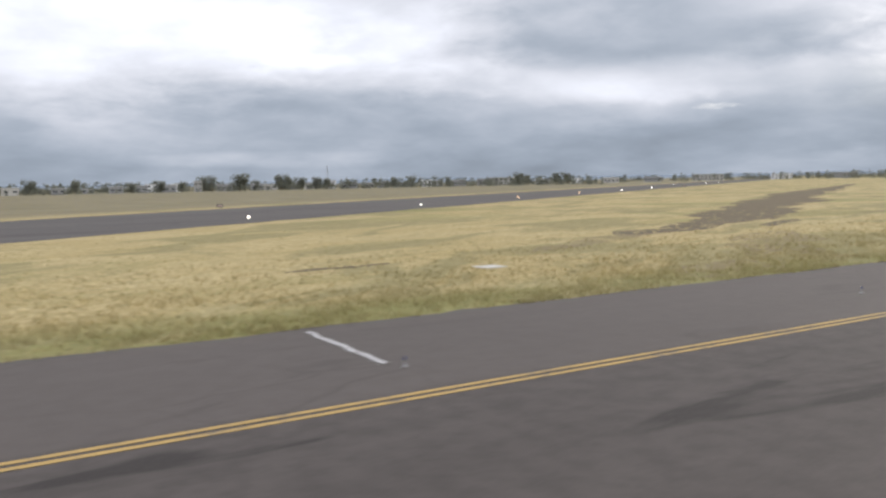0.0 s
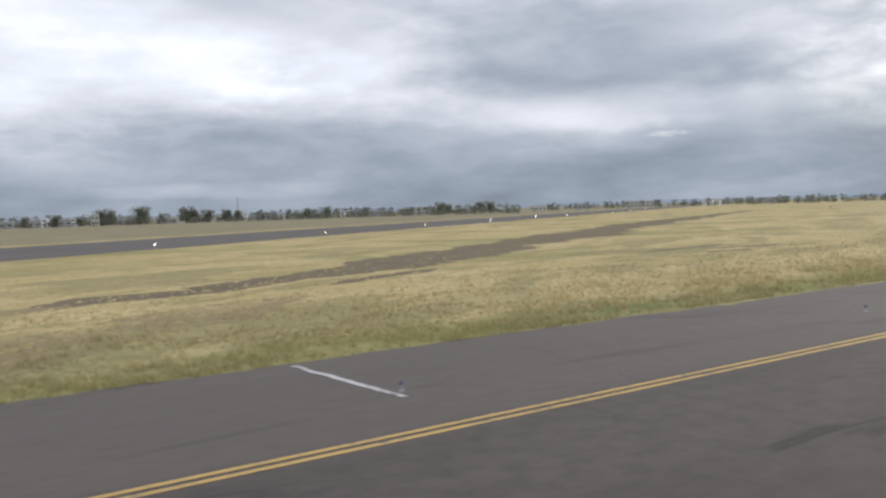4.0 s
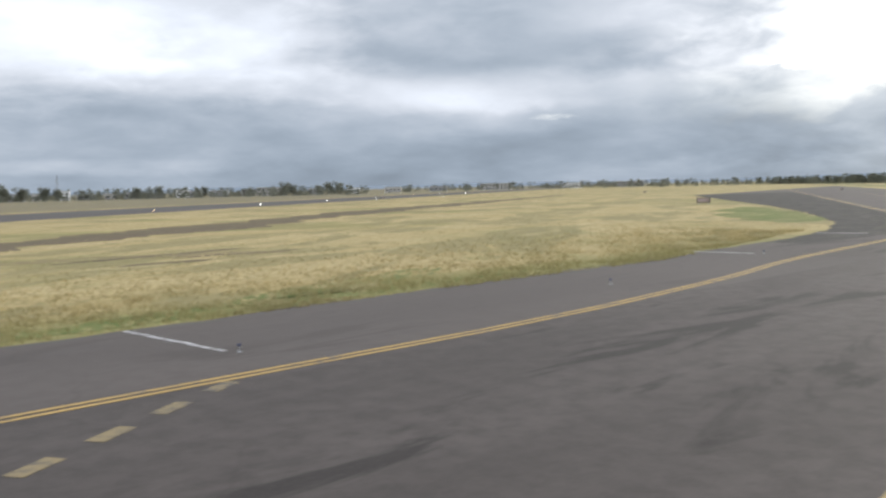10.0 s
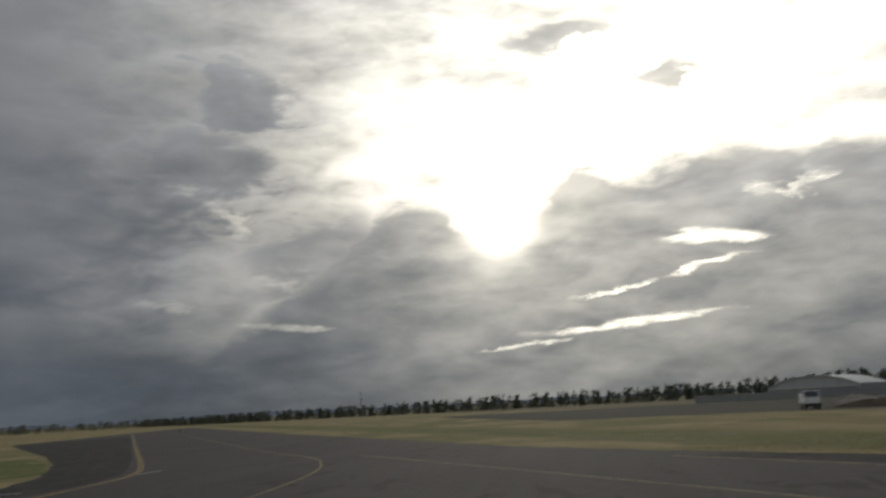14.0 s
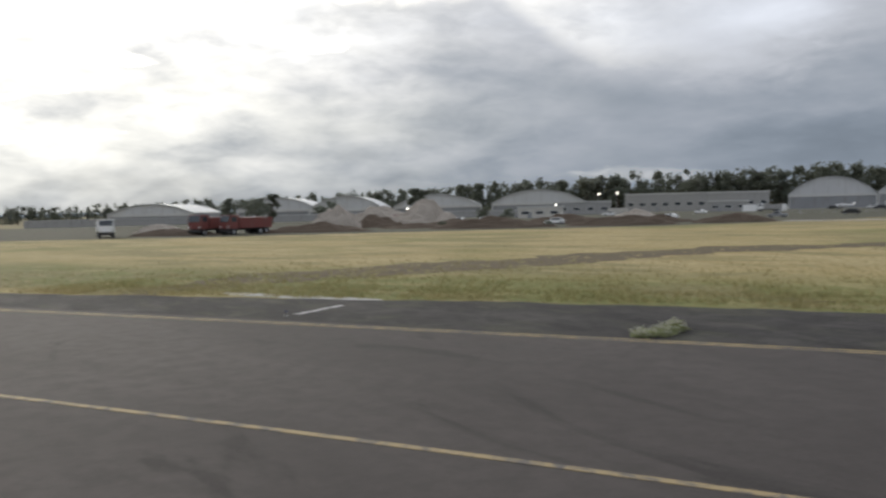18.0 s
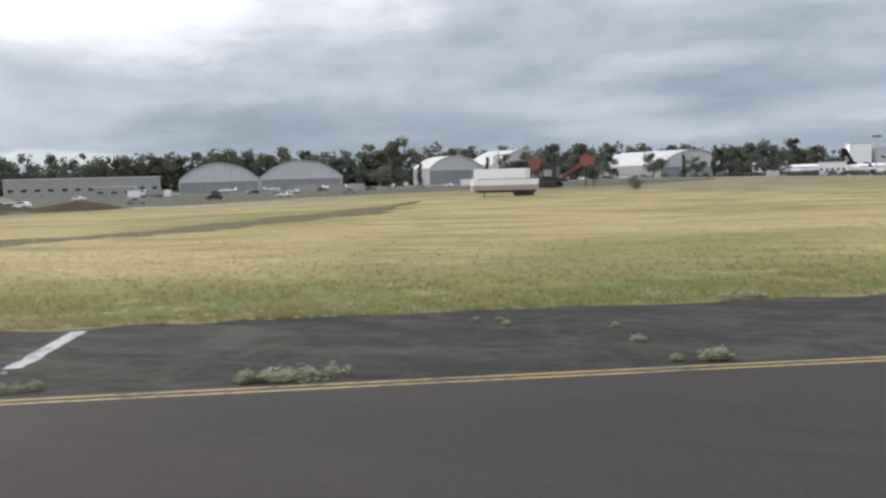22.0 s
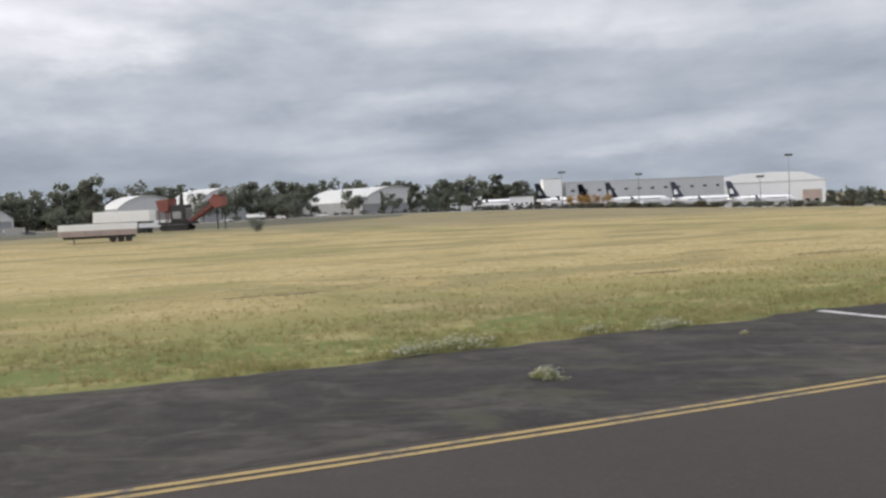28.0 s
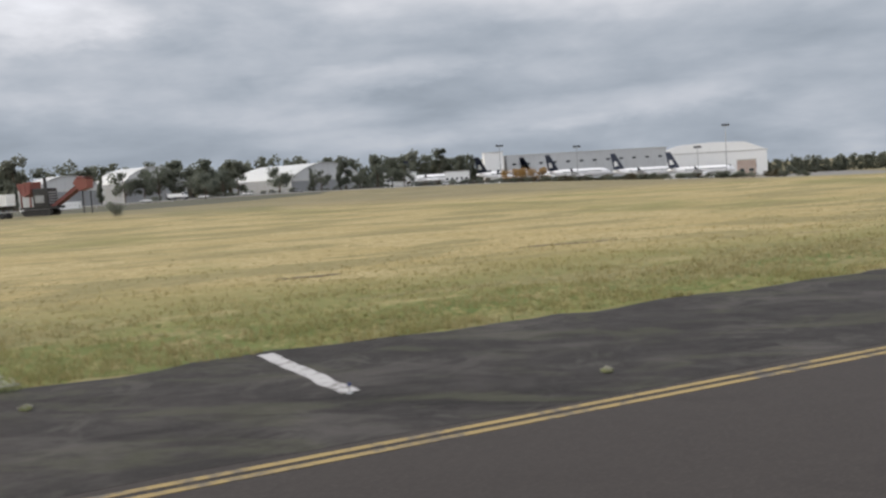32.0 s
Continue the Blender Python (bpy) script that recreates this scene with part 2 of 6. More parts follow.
def dg(u, w):
    return (u * CA + w * SA, u * SA - w * CA)


def material(name, build, rough=0.8, metal=0.0, bump=0.0, spec=0.5):
    m = bpy.data.materials.new(name)
    m.use_nodes = True
    n = Net(m.node_tree)
    out = n.add("ShaderNodeOutputMaterial")
    b = n.add("ShaderNodeBsdfPrincipled")
    n.tree.links.new(b.outputs[0], out.inputs[0])
    col, height = build(n)
    n.put(b.inputs["Base Color"], col)
    n.put(b.inputs["Roughness"], rough)
    b.inputs["Metallic"].default_value = metal
    b.inputs["Specular IOR Level"].default_value = spec
    if height is not None and bump:
        bp = n.add("ShaderNodeBump")
        bp.inputs["Strength"].default_value, bp.inputs["Distance"].default_value = 1.0, bump
        n.put(bp.inputs["Height"], height)
        n.tree.links.new(bp.outputs[0], b.inputs["Normal"])
    return m


def place(n):
    return n.add("ShaderNodeNewGeometry").outputs["Position"]


def grass_colour(n):
    p = place(n)
    w = n.vec("DOT_PRODUCT", p, (SA, -CA, 0.0))
    sep = n.add("ShaderNodeSeparateXYZ")
    n.put(sep.inputs[0], p)
    broad = n.noise(p, 0.028, 4.0, 0.6, 0.6)
    stripe = n.noise(n.scaled(p, (0.35, 1.0, 1.0)), 0.16, 4.0, 0.6, 0.3)
    fine = n.noise(p, 1.3, 4.0, 0.65)
    tuft = n.noise(p, 5.0, 3.0, 0.65)
    dry = n.mix(n.ramp(stripe, 0.36, 0.64), (0.42, 0.33, 0.16), (0.51, 0.41, 0.225))
    dry = n.mix(n.ramp(fine, 0.40, 0.68), dry, (0.30, 0.24, 0.12))
    green = n.mix(n.ramp(fine, 0.35, 0.65), (0.075, 0.110, 0.032), (0.165, 0.188, 0.062))
    f = n.ramp(broad, 0.50, 0.66)
    # lusher grass where the paving sheds its water
    wob = n.math("MULTIPLY", n.math("SUBTRACT", stripe, 0.5), 9.0)
    edge_b = n.math("MULTIPLY", n.ramp(n.math("ADD", w, wob), 103.0, 118.0, 0.95, 0.0), n.ramp(w, 92.0, 97.0))
    edge_a = n.math("MULTIPLY", n.ramp(n.math("ADD", sep.outputs[1], n.math("MULTIPLY", wob, 0.5)), 23.5, 28.0, 0.75, 0.0), n.ramp(sep.outputs[1], 15.0, 18.0))
    f = n.math("MAXIMUM", n.math("MULTIPLY", f, 0.75), n.math("MAXIMUM", edge_b, edge_a), clamp=True)
    col = n.mix(f, dry, green)
    # dull weedy ground beyond the runway and before the hangars
    rough_n = n.vec("DOT_PRODUCT", p, (-math.sin(radians(33)), math.cos(radians(33)), 0.0))
    drift = n.math("MULTIPLY", n.math("SUBTRACT", stripe, 0.5), 60.0)
    far_n = n.ramp(n.math("ADD", rough_n, n.math("MULTIPLY", drift, 0.35)), 97.0, 112.0, 0.0, 0.92)
    far_s = n.ramp(n.math("ADD", w, drift), 205.0, 260.0, 0.0, 0.7)
    # olive scrub in drifts
    lay = n.add("ShaderNodeCombineXYZ")
    n.put(lay.inputs[0], n.math("MULTIPLY", n.vec("DOT_PRODUCT", p, (CA, SA, 0.0)), 0.4))
    n.put(lay.inputs[1], w)
    drifts = n.noise(lay.outputs[0], 0.13, 6.0, 0.66, 0.7)
    scrub = n.math("MULTIPLY", n.ramp(drifts, 0.485, 0.585), 0.82)
    col = n.mix(scrub, col, n.mix(n.ramp(fine, 0.4, 0.6), (0.155, 0.145, 0.07), (0.25, 0.225, 0.12)))
    pale = n.math("MULTIPLY", n.ramp(n.noise(lay.outputs[0], 0.31, 5.0, 0.66, 0.5), 0.54, 0.66), 0.5)
    col = n.mix(pale, col, (0.46, 0.385, 0.215))
    # dull weeds overgrow the drifts out there
    col = n.mix(n.math("MAXIMUM", far_n, far_s), col, n.mix(n.ramp(stripe, 0.4, 0.6), (0.120, 0.111, 0.090), (0.190, 0.176, 0.140)))
    # bare soil shows in small worn spots
    bare = n.math("MULTIPLY", n.ramp(n.noise(n.scaled(p, (0.4, 1.0, 1.0)), 0.11, 5.0, 0.65, 0.5), 0.65, 0.72), 0.7)
    col = n.mix(bare, col, (0.16, 0.125, 0.085))
    col = n.mix(n.ramp(tuft, 0.62, 0.30), col, (0.23, 0.19, 0.085))
    return col, n.math("ADD", n.math("MULTIPLY", fine, 0.6), n.math("MULTIPLY", tuft, 0.4))


def blade_colour(n):
    col, h = grass_colour(n)
    r = n.add("ShaderNodeNewGeometry").outputs["Random Per Island"]
    own = n.mix(n.ramp(r, 0.50, 0.56), (0.47, 0.39, 0.205), (0.25, 0.225, 0.10))
    return n.mix(n.ramp(r, 0.0, 1.0, 0.05, 0.30, False), col, own), None


def straw_colour(n):
    """Dry stalks, each its own shade, greener where the ground is."""
    col, h = grass_colour(n)
    r = n.add("ShaderNodeNewGeometry").outputs["Random Per Island"]
    own = n.mix(n.ramp(r, 0.15, 0.85), (0.36, 0.32, 0.15), (0.60, 0.51, 0.30))
    return n.mix(0.32, col, own), None


def asphalt(dark, light, streak=1.0, newer=None):
    def build(n):
        p = place(n)
        along = n.scaled(p, (0.10, 0.9, 1.0))
        stain = n.noise(along, 0.22, 5.0, 0.6, 0.7)
        patch = n.noise(n.scaled(p, (0.5, 1.0, 1.0)), 0.11, 4.0, 0.6, 0.9)
        grain = n.noise(p, 26.0, 2.0, 0.7)
        mid = n.noise(p, 1.6, 4.0, 0.65)
        f = n.math("ADD", n.math("MULTIPLY", n.ramp(stain, 0.3, 0.7), 0.55), n.math("MULTIPLY", n.ramp(patch, 0.32, 0.68), 0.45))
        col = n.mix(f, dark, light)
        col = n.mix(n.math("MULTIPLY", n.ramp(mid, 0.35, 0.7), 0.30 * streak), col, tuple(c * 0.72 for c in dark))
        blot = n.math("MULTIPLY", n.ramp(n.noise(n.scaled(p, (0.22, 0.8, 1.0)), 0.42, 4.0, 0.6, 1.2), 0.57, 0.70), 0.7 * streak)
        col = n.mix(blot, col, tuple(c * 0.55 for c in dark))
        if newer:
            # paler, older surface outside the northern edge line
            at = n.add("ShaderNodeSeparateXYZ")
            n.put(at.inputs[0], p)
            col = n.mix(n.math("MULTIPLY", n.ramp(at.outputs[1], 13.85, 14.2), n.ramp(at.outputs[0], 108.0, 122.0, 0.5, 0.0)), col, tuple(c * 1.18 for c in light))
            w = n.vec("DOT_PRODUCT", p, (SA, -CA, 0.0))
            u = n.math("ADD", n.vec("DOT_PRODUCT", p, (CA, SA, 0.0)), n.math("MULTIPLY", patch, 30.0))
            col = n.mix(n.math("MULTIPLY", n.ramp(w, 42.0, 58.0), n.ramp(u, 112.0, 60.0, 0.0, 0.85)), col, n.mix(f, newer, tuple(c * 1.25 for c in newer)))
        vor = n.add("ShaderNodeTexVoronoi")
        vor.feature = "DISTANCE_TO_EDGE"
        n.put(vor.inputs["Vector"], n.vec("ADD", p, n.scaled(n.add_noise_vec(p), (2.2, 2.2, 0.0))))
        vor.inputs["Scale"].default_value = 0.16
        crack = n.math("MULTIPLY", n.ramp(vor.outputs["Distance"], 0.0, 0.012, 1.0, 0.0), n.ramp(n.noise(p, 0.07, 2.0, 0.5), 0.45, 0.6))
        col = n.mix(n.math("MULTIPLY", crack, 0.22), col, tuple(c * 0.4 for c in dark))
        if streak > 1.4 and dark[0] < 0.05:
            rough = n.math("MULTIPLY", n.ramp(n.noise(n.scaled(p, (0.7, 1.0, 1.0)), 0.85, 6.0, 0.7, 1.0), 0.44, 0.62), 0.6)
            col = n.mix(rough, col, tuple(c * 0.55 for c in dark))
            pale = n.math("MULTIPLY", n.ramp(n.noise(n.vec("ADD", p, (40.0, 7.0, 0.0)), 0.42, 6.0, 0.7, 0.8), 0.54, 0.66), 0.45)
            col = n.mix(pale, col, (0.088, 0.082, 0.074))
            moss = n.math("MULTIPLY", n.ramp(n.noise(n.scaled(p, (0.5, 1.0, 1.0)), 0.55, 5.0, 0.65, 0.8), 0.50, 0.66), 0.5)
            col = n.mix(moss, col, (0.070, 0.072, 0.044))
            dust = n.math("MULTIPLY", n.ramp(n.noise(n.scaled(p, (0.6, 1.0, 1.0)), 0.4, 5.0, 0.68, 0.6), 0.50, 0.66), 0.42)
            col = n.mix(dust, col, (0.095, 0.087, 0.080))
        col = n.mix(n.math("MULTIPLY", n.ramp(grain, 0.4, 0.8), 0.25), col, tuple(c * 1.5 for c in light))
        return col, n.math("ADD", n.math("MULTIPLY", grain, 0.5), mid)
    return build


def worn_paint(colour, under, amount):
    def build(n):
        p = place(n)
        a = n.noise(p, 3.2, 5.0, 0.7, 0.4)
        b = n.noise(p, 0.5, 3.0, 0.6)
        wear = n.ramp(n.math("ADD", n.math("MULTIPLY", a, 0.65), n.math("MULTIPLY", b, 0.35)), amount, amount + 0.14)
        return n.mix(wear, n.mix(b, colour, tuple(c * 0.8 for c in colour)), under), a
    return build


def plain(colour, vary=0.25, scale=1.5, dirt=(0.12, 0.10, 0.08), dirt_amount=0.25, random_tint=0.0):
    def build(n):
        p = n.add("ShaderNodeTexCoord").outputs["Object"]
        a = n.noise(p, scale, 5.0, 0.62, 0.3)
        b = n.noise(n.scaled(p, (1.0, 1.0, 0.18)), scale * 2.3, 4.0, 0.6)
        col = n.mix(n.math("MULTIPLY", a, vary), colour, tuple(c * 0.6 for c in colour))
        col = n.mix(n.math("MULTIPLY", n.ramp(b, 0.5, 0.75), dirt_amount), col, dirt)
        if random_tint:
            r = n.add("ShaderNodeObjectInfo").outputs["Random"]
            col = n.mix(n.math("MULTIPLY", r, random_tint), col, tuple(c * 0.45 for c in colour))
        return col, a
    return build


def ribbed(colour, pitch, dirt_amount=0.3):
    def build(n):
        p = n.add("ShaderNodeTexCoord").outputs["Object"]
        a = n.noise(p, 0.25, 5.0, 0.6, 0.5)
        run = n.noise(n.scaled(p, (1.0, 1.0, 0.1)), 0.8, 4.0, 0.6)
        wv = n.add("ShaderNodeTexWave")
        n.put(wv.inputs["Vector"], p)
        wv.inputs["Scale"].default_value = pitch
        col = n.mix(n.math("MULTIPLY", a, 0.4), colour, tuple(c * 0.72 for c in colour))
        col = n.mix(n.math("MULTIPLY", n.ramp(run, 0.48, 0.75), dirt_amount), col, (0.20, 0.17, 0.14))
        return col, wv.outputs["Fac"]
    return build


def leaves(dark, light):
    def build(n):
        isl = n.add("ShaderNodeNewGeometry").outputs["Random Per Island"]
        tree = n.add("ShaderNodeObjectInfo").outputs["Random"]
        col = n.mix(isl, dark, light)
        return n.mix(n.math("MULTIPLY", tree, 0.45), col, (0.115, 0.118, 0.080)), None
    return build


def worn_ground(a, b, lo=0.60, hi=0.74):
    """Bare soil with grass growing through it in patches."""
    def build(n):
        p = place(n)
        soil = n.mix(n.noise(p, 0.5, 5.0, 0.65, 0.5), a, b)
        g, h = grass_colour(n)
        f = n.ramp(n.math("ADD", n.math("MULTIPLY", n.noise(p, 0.22, 5.0, 0.65, 0.6), 0.7), n.math("MULTIPLY", n.noise(p, 1.4, 4.0, 0.65), 0.3)), lo, hi)
        return n.mix(f, soil, g), h
    return build


def earth(a, b):
    def build(n):
        p = place(n)
        f = n.noise(p, 0.35, 6.0, 0.65, 0.6)
        g = n.noise(p, 3.5, 4.0, 0.65)
        return n.mix(n.math("ADD", n.math("MULTIPLY", f, 0.6), n.math("MULTIPLY", g, 0.4)), a, b), g
    return build


def glowing(name, colour, strength):
    m = bpy.data.materials.new(name)
    m.use_nodes = True
    n = Net(m.node_tree)
    out = n.add("ShaderNodeOutputMaterial")
    e = n.add("ShaderNodeEmission")
    e.inputs[0].default_value, e.inputs[1].default_value = (*colour, 1), strength
    n.tree.links.new(e.outputs[0], out.inputs[0])
    return m


M = {}
M["grass"] = material("dry_grass", grass_colour, 0.95, bump=0.05, spec=0.1)
M["blade"] = material("grass_blade", blade_colour, 0.9, spec=0.15)
M["straw"] = material("dry_straw", straw_colour, 0.9, spec=0.15)
M["asphalt"] = material("worn_asphalt", asphalt((0.050, 0.0425, 0.0385), (0.088, 0.075, 0.069), 1.9, (0.0285, 0.0243, 0.0222)), 0.88, bump=0.004, spec=0.3)
M["shoulder"] = material("dark_asphalt", asphalt((0.023, 0.0212, 0.0203), (0.051, 0.046, 0.0435), 2.0), 0.92, bump=0.02, spec=0.25)
M["runway"] = material("runway_asphalt", asphalt((0.057, 0.050, 0.047), (0.091, 0.081, 0.076)), 0.9, bump=0.003, spec=0.3)
M["yellow"] = material("yellow_paint", worn_paint((0.42, 0.275, 0.08), (0.12, 0.10, 0.08), 0.50), 0.75, bump=0.001)
M["dull"] = material("dull_yellow_paint", worn_paint((0.33, 0.24, 0.092), (0.11, 0.095, 0.075), 0.47), 0.8, bump=0.001)
M["faded"] = material("faded_yellow_paint", worn_paint((0.36, 0.27, 0.13), (0.10, 0.09, 0.08), 0.46), 0.8, bump=0.001)
M["ghost"] = material("worn_off_yellow_paint", worn_paint((0.24, 0.185, 0.095), (0.085, 0.075, 0.066), 0.44), 0.85, bump=0.001)
M["white_line"] = material("white_paint", worn_paint((0.46, 0.45, 0.45), (0.14, 0.13, 0.12), 0.49), 0.75, bump=0.001)
M["soil"] = material("bare_soil", worn_ground((0.088, 0.070, 0.048), (0.175, 0.142, 0.092)), 0.95, bump=0.05, spec=0.1)
M["thin"] = material("thinly_grassed_soil", worn_ground((0.14, 0.112, 0.066), (0.25, 0.20, 0.115), 0.40, 0.66), 0.95, bump=0.05, spec=0.1)
M["dump"] = material("pale_rubble", earth((0.24, 0.21, 0.18), (0.42, 0.38, 0.33)), 0.95, bump=0.08, spec=0.1)
M["brown"] = material("brown_spoil", earth((0.078, 0.060, 0.047), (0.150, 0.118, 0.090)), 0.95, bump=0.08, spec=0.1)
M["concrete"] = material("pale_concrete", earth((0.36, 0.35, 0.33), (0.52, 0.50, 0.48)), 0.9, bump=0.01, spec=0.2)
M["apron"] = material("grey_apron_concrete", earth((0.16, 0.155, 0.145), (0.25, 0.24, 0.225)), 0.9, bump=0.01, spec=0.2)
M["yard"] = material("trodden_yard_earth", earth((0.065, 0.063, 0.050), (0.145, 0.140, 0.105)), 0.95, bump=0.05, spec=0.1)
M["roof"] = material("pale_roof_sheet", ribbed((0.56, 0.57, 0.57), 1.2, 0.18), 0.5, 0.1, bump=0.03)
M["gable"] = material("grey_gable_sheet", ribbed((0.58, 0.59, 0.595), 1.6, 0.22), 0.6, 0.1, bump=0.03)
M["wall"] = material("grey_hangar_wall", ribbed((0.30, 0.31, 0.32), 1.6, 0.35), 0.7, bump=0.03)
M["door"] = material("dull_hangar_door", ribbed((0.30, 0.31, 0.32), 0.9, 0.4), 0.6, 0.2, bump=0.03)
M["trim"] = material("light_steel_trim", plain((0.60, 0.60, 0.58), 0.2, 0.8), 0.6, 0.2, bump=0.01)
M["white"] = material("white_sheet_metal", plain((0.86, 0.86, 0.85), 0.08, 0.6, dirt_amount=0.07), 0.45, bump=0.005)
M["cream"] = material("cream_render", plain((0.62, 0.60, 0.55), 0.25, 0.6, random_tint=0.7), 0.85, bump=0.01)
M["block"] = material("grey_blockwork", plain((0.36, 0.36, 0.35), 0.35, 0.5, dirt_amount=0.35), 0.9, bump=0.02)
M["glass"] = material("dark_window_glass", plain((0.045, 0.055, 0.065), 0.2, 1.0, dirt_amount=0.05), 0.12)
M["jet"] = material("white_aircraft_skin", plain((0.84, 0.84, 0.85), 0.05, 0.3, dirt_amount=0.04), 0.28, bump=0.0)
M["fin"] = material("navy_aircraft_tail", plain((0.045, 0.055, 0.085), 0.15, 0.4, dirt_amount=0.05), 0.3)
M["engine"] = material("bare_metal_cowl", plain((0.45, 0.46, 0.48), 0.15, 0.6), 0.3, 0.8)
M["rubber"] = material("tyre_rubber", plain((0.03, 0.03, 0.032), 0.3, 3.0), 0.85)
M["steel"] = material("galvanised_steel", plain((0.34, 0.35, 0.36), 0.3, 1.5), 0.5, 0.6)
M["red"] = material("faded_red_paint", plain((0.18, 0.05, 0.042), 0.35, 0.9, dirt_amount=0.35), 0.6, bump=0.005)
M["orange"] = material("orange_machine_paint", plain((0.25, 0.075, 0.058), 0.35, 0.9, dirt_amount=0.3), 0.55, bump=0.005)
M["rust"] = material("rusty_trailer_side", plain((0.46, 0.37, 0.34), 0.4, 0.9, dirt_amount=0.4), 0.8, bump=0.01)
M["dark"] = material("dark_chassis", plain((0.035, 0.034, 0.034), 0.3, 1.5, dirt_amount=0.4), 0.8)
M["bark"] = material("tree_bark", plain((0.13, 0.10, 0.075), 0.5, 3.0), 0.95, bump=0.03)
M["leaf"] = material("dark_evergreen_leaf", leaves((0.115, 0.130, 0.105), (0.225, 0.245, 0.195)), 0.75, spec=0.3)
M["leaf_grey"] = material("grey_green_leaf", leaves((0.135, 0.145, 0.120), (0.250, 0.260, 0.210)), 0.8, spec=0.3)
M["leaf_gold"] = material("yellowed_leaf", leaves((0.30, 0.17, 0.05), (0.52, 0.33, 0.13)), 0.8, spec=0.2)
M["leaf_dry"] = material("dry_brown_leaf", leaves((0.10, 0.085, 0.06), (0.20, 0.165, 0.11)), 0.85, spec=0.2)
M["weed"] = material("weed_green", leaves((0.30, 0.335, 0.16), (0.52, 0.54, 0.31)), 0.85, spec=0.2)
M["bloom"] = material("pale_weed_bloom", leaves((0.60, 0.60, 0.50), (0.82, 0.80, 0.70)), 0.9, spec=0.1)
# pale blue base colour stands in for the haze of distance
M["hill"] = material("haze_tinted_hill", earth((0.20, 0.24, 0.29), (0.25, 0.29, 0.34)), 1.0, spec=0.0)
M["lamp_white"] = glowing("lit_white_lamp", (1.0, 0.93, 0.80), 14.0)
M["lamp_warm"] = glowing("lit_warm_lamp", (1.0, 0.62, 0.30), 7.0)
M["blue_glass"] = material("blue_lens", plain((0.05, 0.07, 0.16), 0.1, 8.0), 0.2)



def let_light_through(m, share):
    """Thin leaves pass on part of the light that falls on their other side."""
    t = m.node_tree
    b = next(k for k in t.nodes if k.type == "BSDF_PRINCIPLED")
    o = next(k for k in t.nodes if k.type == "OUTPUT_MATERIAL")
    tr, mx = t.nodes.new("ShaderNodeBsdfTranslucent"), t.nodes.new("ShaderNodeMixShader")
    t.links.new(b.inputs["Base Color"].links[0].from_socket, tr.inputs[0])
    mx.inputs[0].default_value = share
    t.links.new(b.outputs[0], mx.inputs[1])
    t.links.new(tr.outputs[0], mx.inputs[2])
    t.links.new(mx.outputs[0], o.inputs[0])


for k in ("leaf", "leaf_grey", "leaf_gold", "leaf_dry", "weed", "bloom", "straw"):
    let_light_through(M[k], 0.45)

# ------------------------------------------------------------------ mesh helpers


def mesh_of(bm, name, mat, smooth=False):
    me = bpy.data.meshes.new(name)
    bm.to_mesh(me)
    bm.free()
    if smooth:
        me.shade_smooth()
    me.materials.append(mat)
    return me


def part(name, bm, mat, parent, label="", smooth=False):
    ob = new(name, bm if isinstance(bm, bpy.types.Mesh) else mesh_of(bm, name, mat, smooth))
    ob.parent = parent
    if label:
        tagged(ob, label)
    return ob


def thing(name, label, category, m=None, group="", kind=""):
    ob = new(name)
    ob.empty_display_size = 0.2
    if m is not None:
        ob.matrix_basis = m
    return tagged(ob, label, category, group, kind)


def single(name, bm, mat, label, category, kind="", group="", smooth=False):
    return tagged(new(name, mesh_of(bm, name, mat, smooth)), label, category, group, kind)


def box(x0, x1, y0, y1, z0, z1, bm=None, bevel=0.0):
    bm = bm or bmesh.new()
    r = bmesh.ops.create_cube(bm, size=1, matrix=Matrix.Translation(((x0 + x1) / 2, (y0 + y1) / 2, (z0 + z1) / 2)) @ Matrix.Diagonal((x1 - x0, y1 - y0, z1 - z0, 1)))
    if bevel:
        es = list({e for v in r["verts"] for e in v.link_edges})
        bmesh.ops.bevel(bm, geom=es, offset=bevel, segments=2, affect="EDGES", profile=0.6)
    return bm


def rod(a, b, r0, r1=None, seg=8, bm=None):
    bm = bm or bmesh.new()
    a, b = Vector(a), Vector(b)
    q = (b - a).to_track_quat("Z", "Y").to_matrix().to_4x4()
    bmesh.ops.create_cone(bm, cap_ends=True, segments=seg, radius1=r0, radius2=r0 if r1 is None else r1, depth=(b - a).length,
                          matrix=Matrix.Translation((a + b) / 2) @ q)
    return bm


def prism(outline, y0, y1, bm=None):
    """A solid from an outline in x and z, drawn out along y."""
    bm = bm or bmesh.new()
    a = [bm.verts.new((x, y0, z)) for x, z in outline]
    b = [bm.verts.new((x, y1, z)) for x, z in outline]
    bm.faces.new(a[::-1])
    bm.faces.new(b)
    k = len(outline)
    for i in range(k):
        bm.faces.new((a[i], a[(i + 1) % k], b[(i + 1) % k], b[i]))
    bmesh.ops.recalc_face_normals(bm, faces=bm.faces)
    return bm


def slab(outline, z0, z1):
    """A flat solid over an outline in x and y."""
    bm = bmesh.new()
    a = [bm.verts.new((x, y, z1)) for x, y in outline]
    b = [bm.verts.new((x, y, z0)) for x, y in outline]
    k = len(a)
    f = bm.faces.new(a)
    for i in range(k):
        bm.faces.new((a[i], b[i], b[(i + 1) % k], a[(i + 1) % k]))
    bmesh.ops.triangulate(bm, faces=[f])
    bmesh.ops.recalc_face_normals(bm, faces=bm.faces)
    return bm


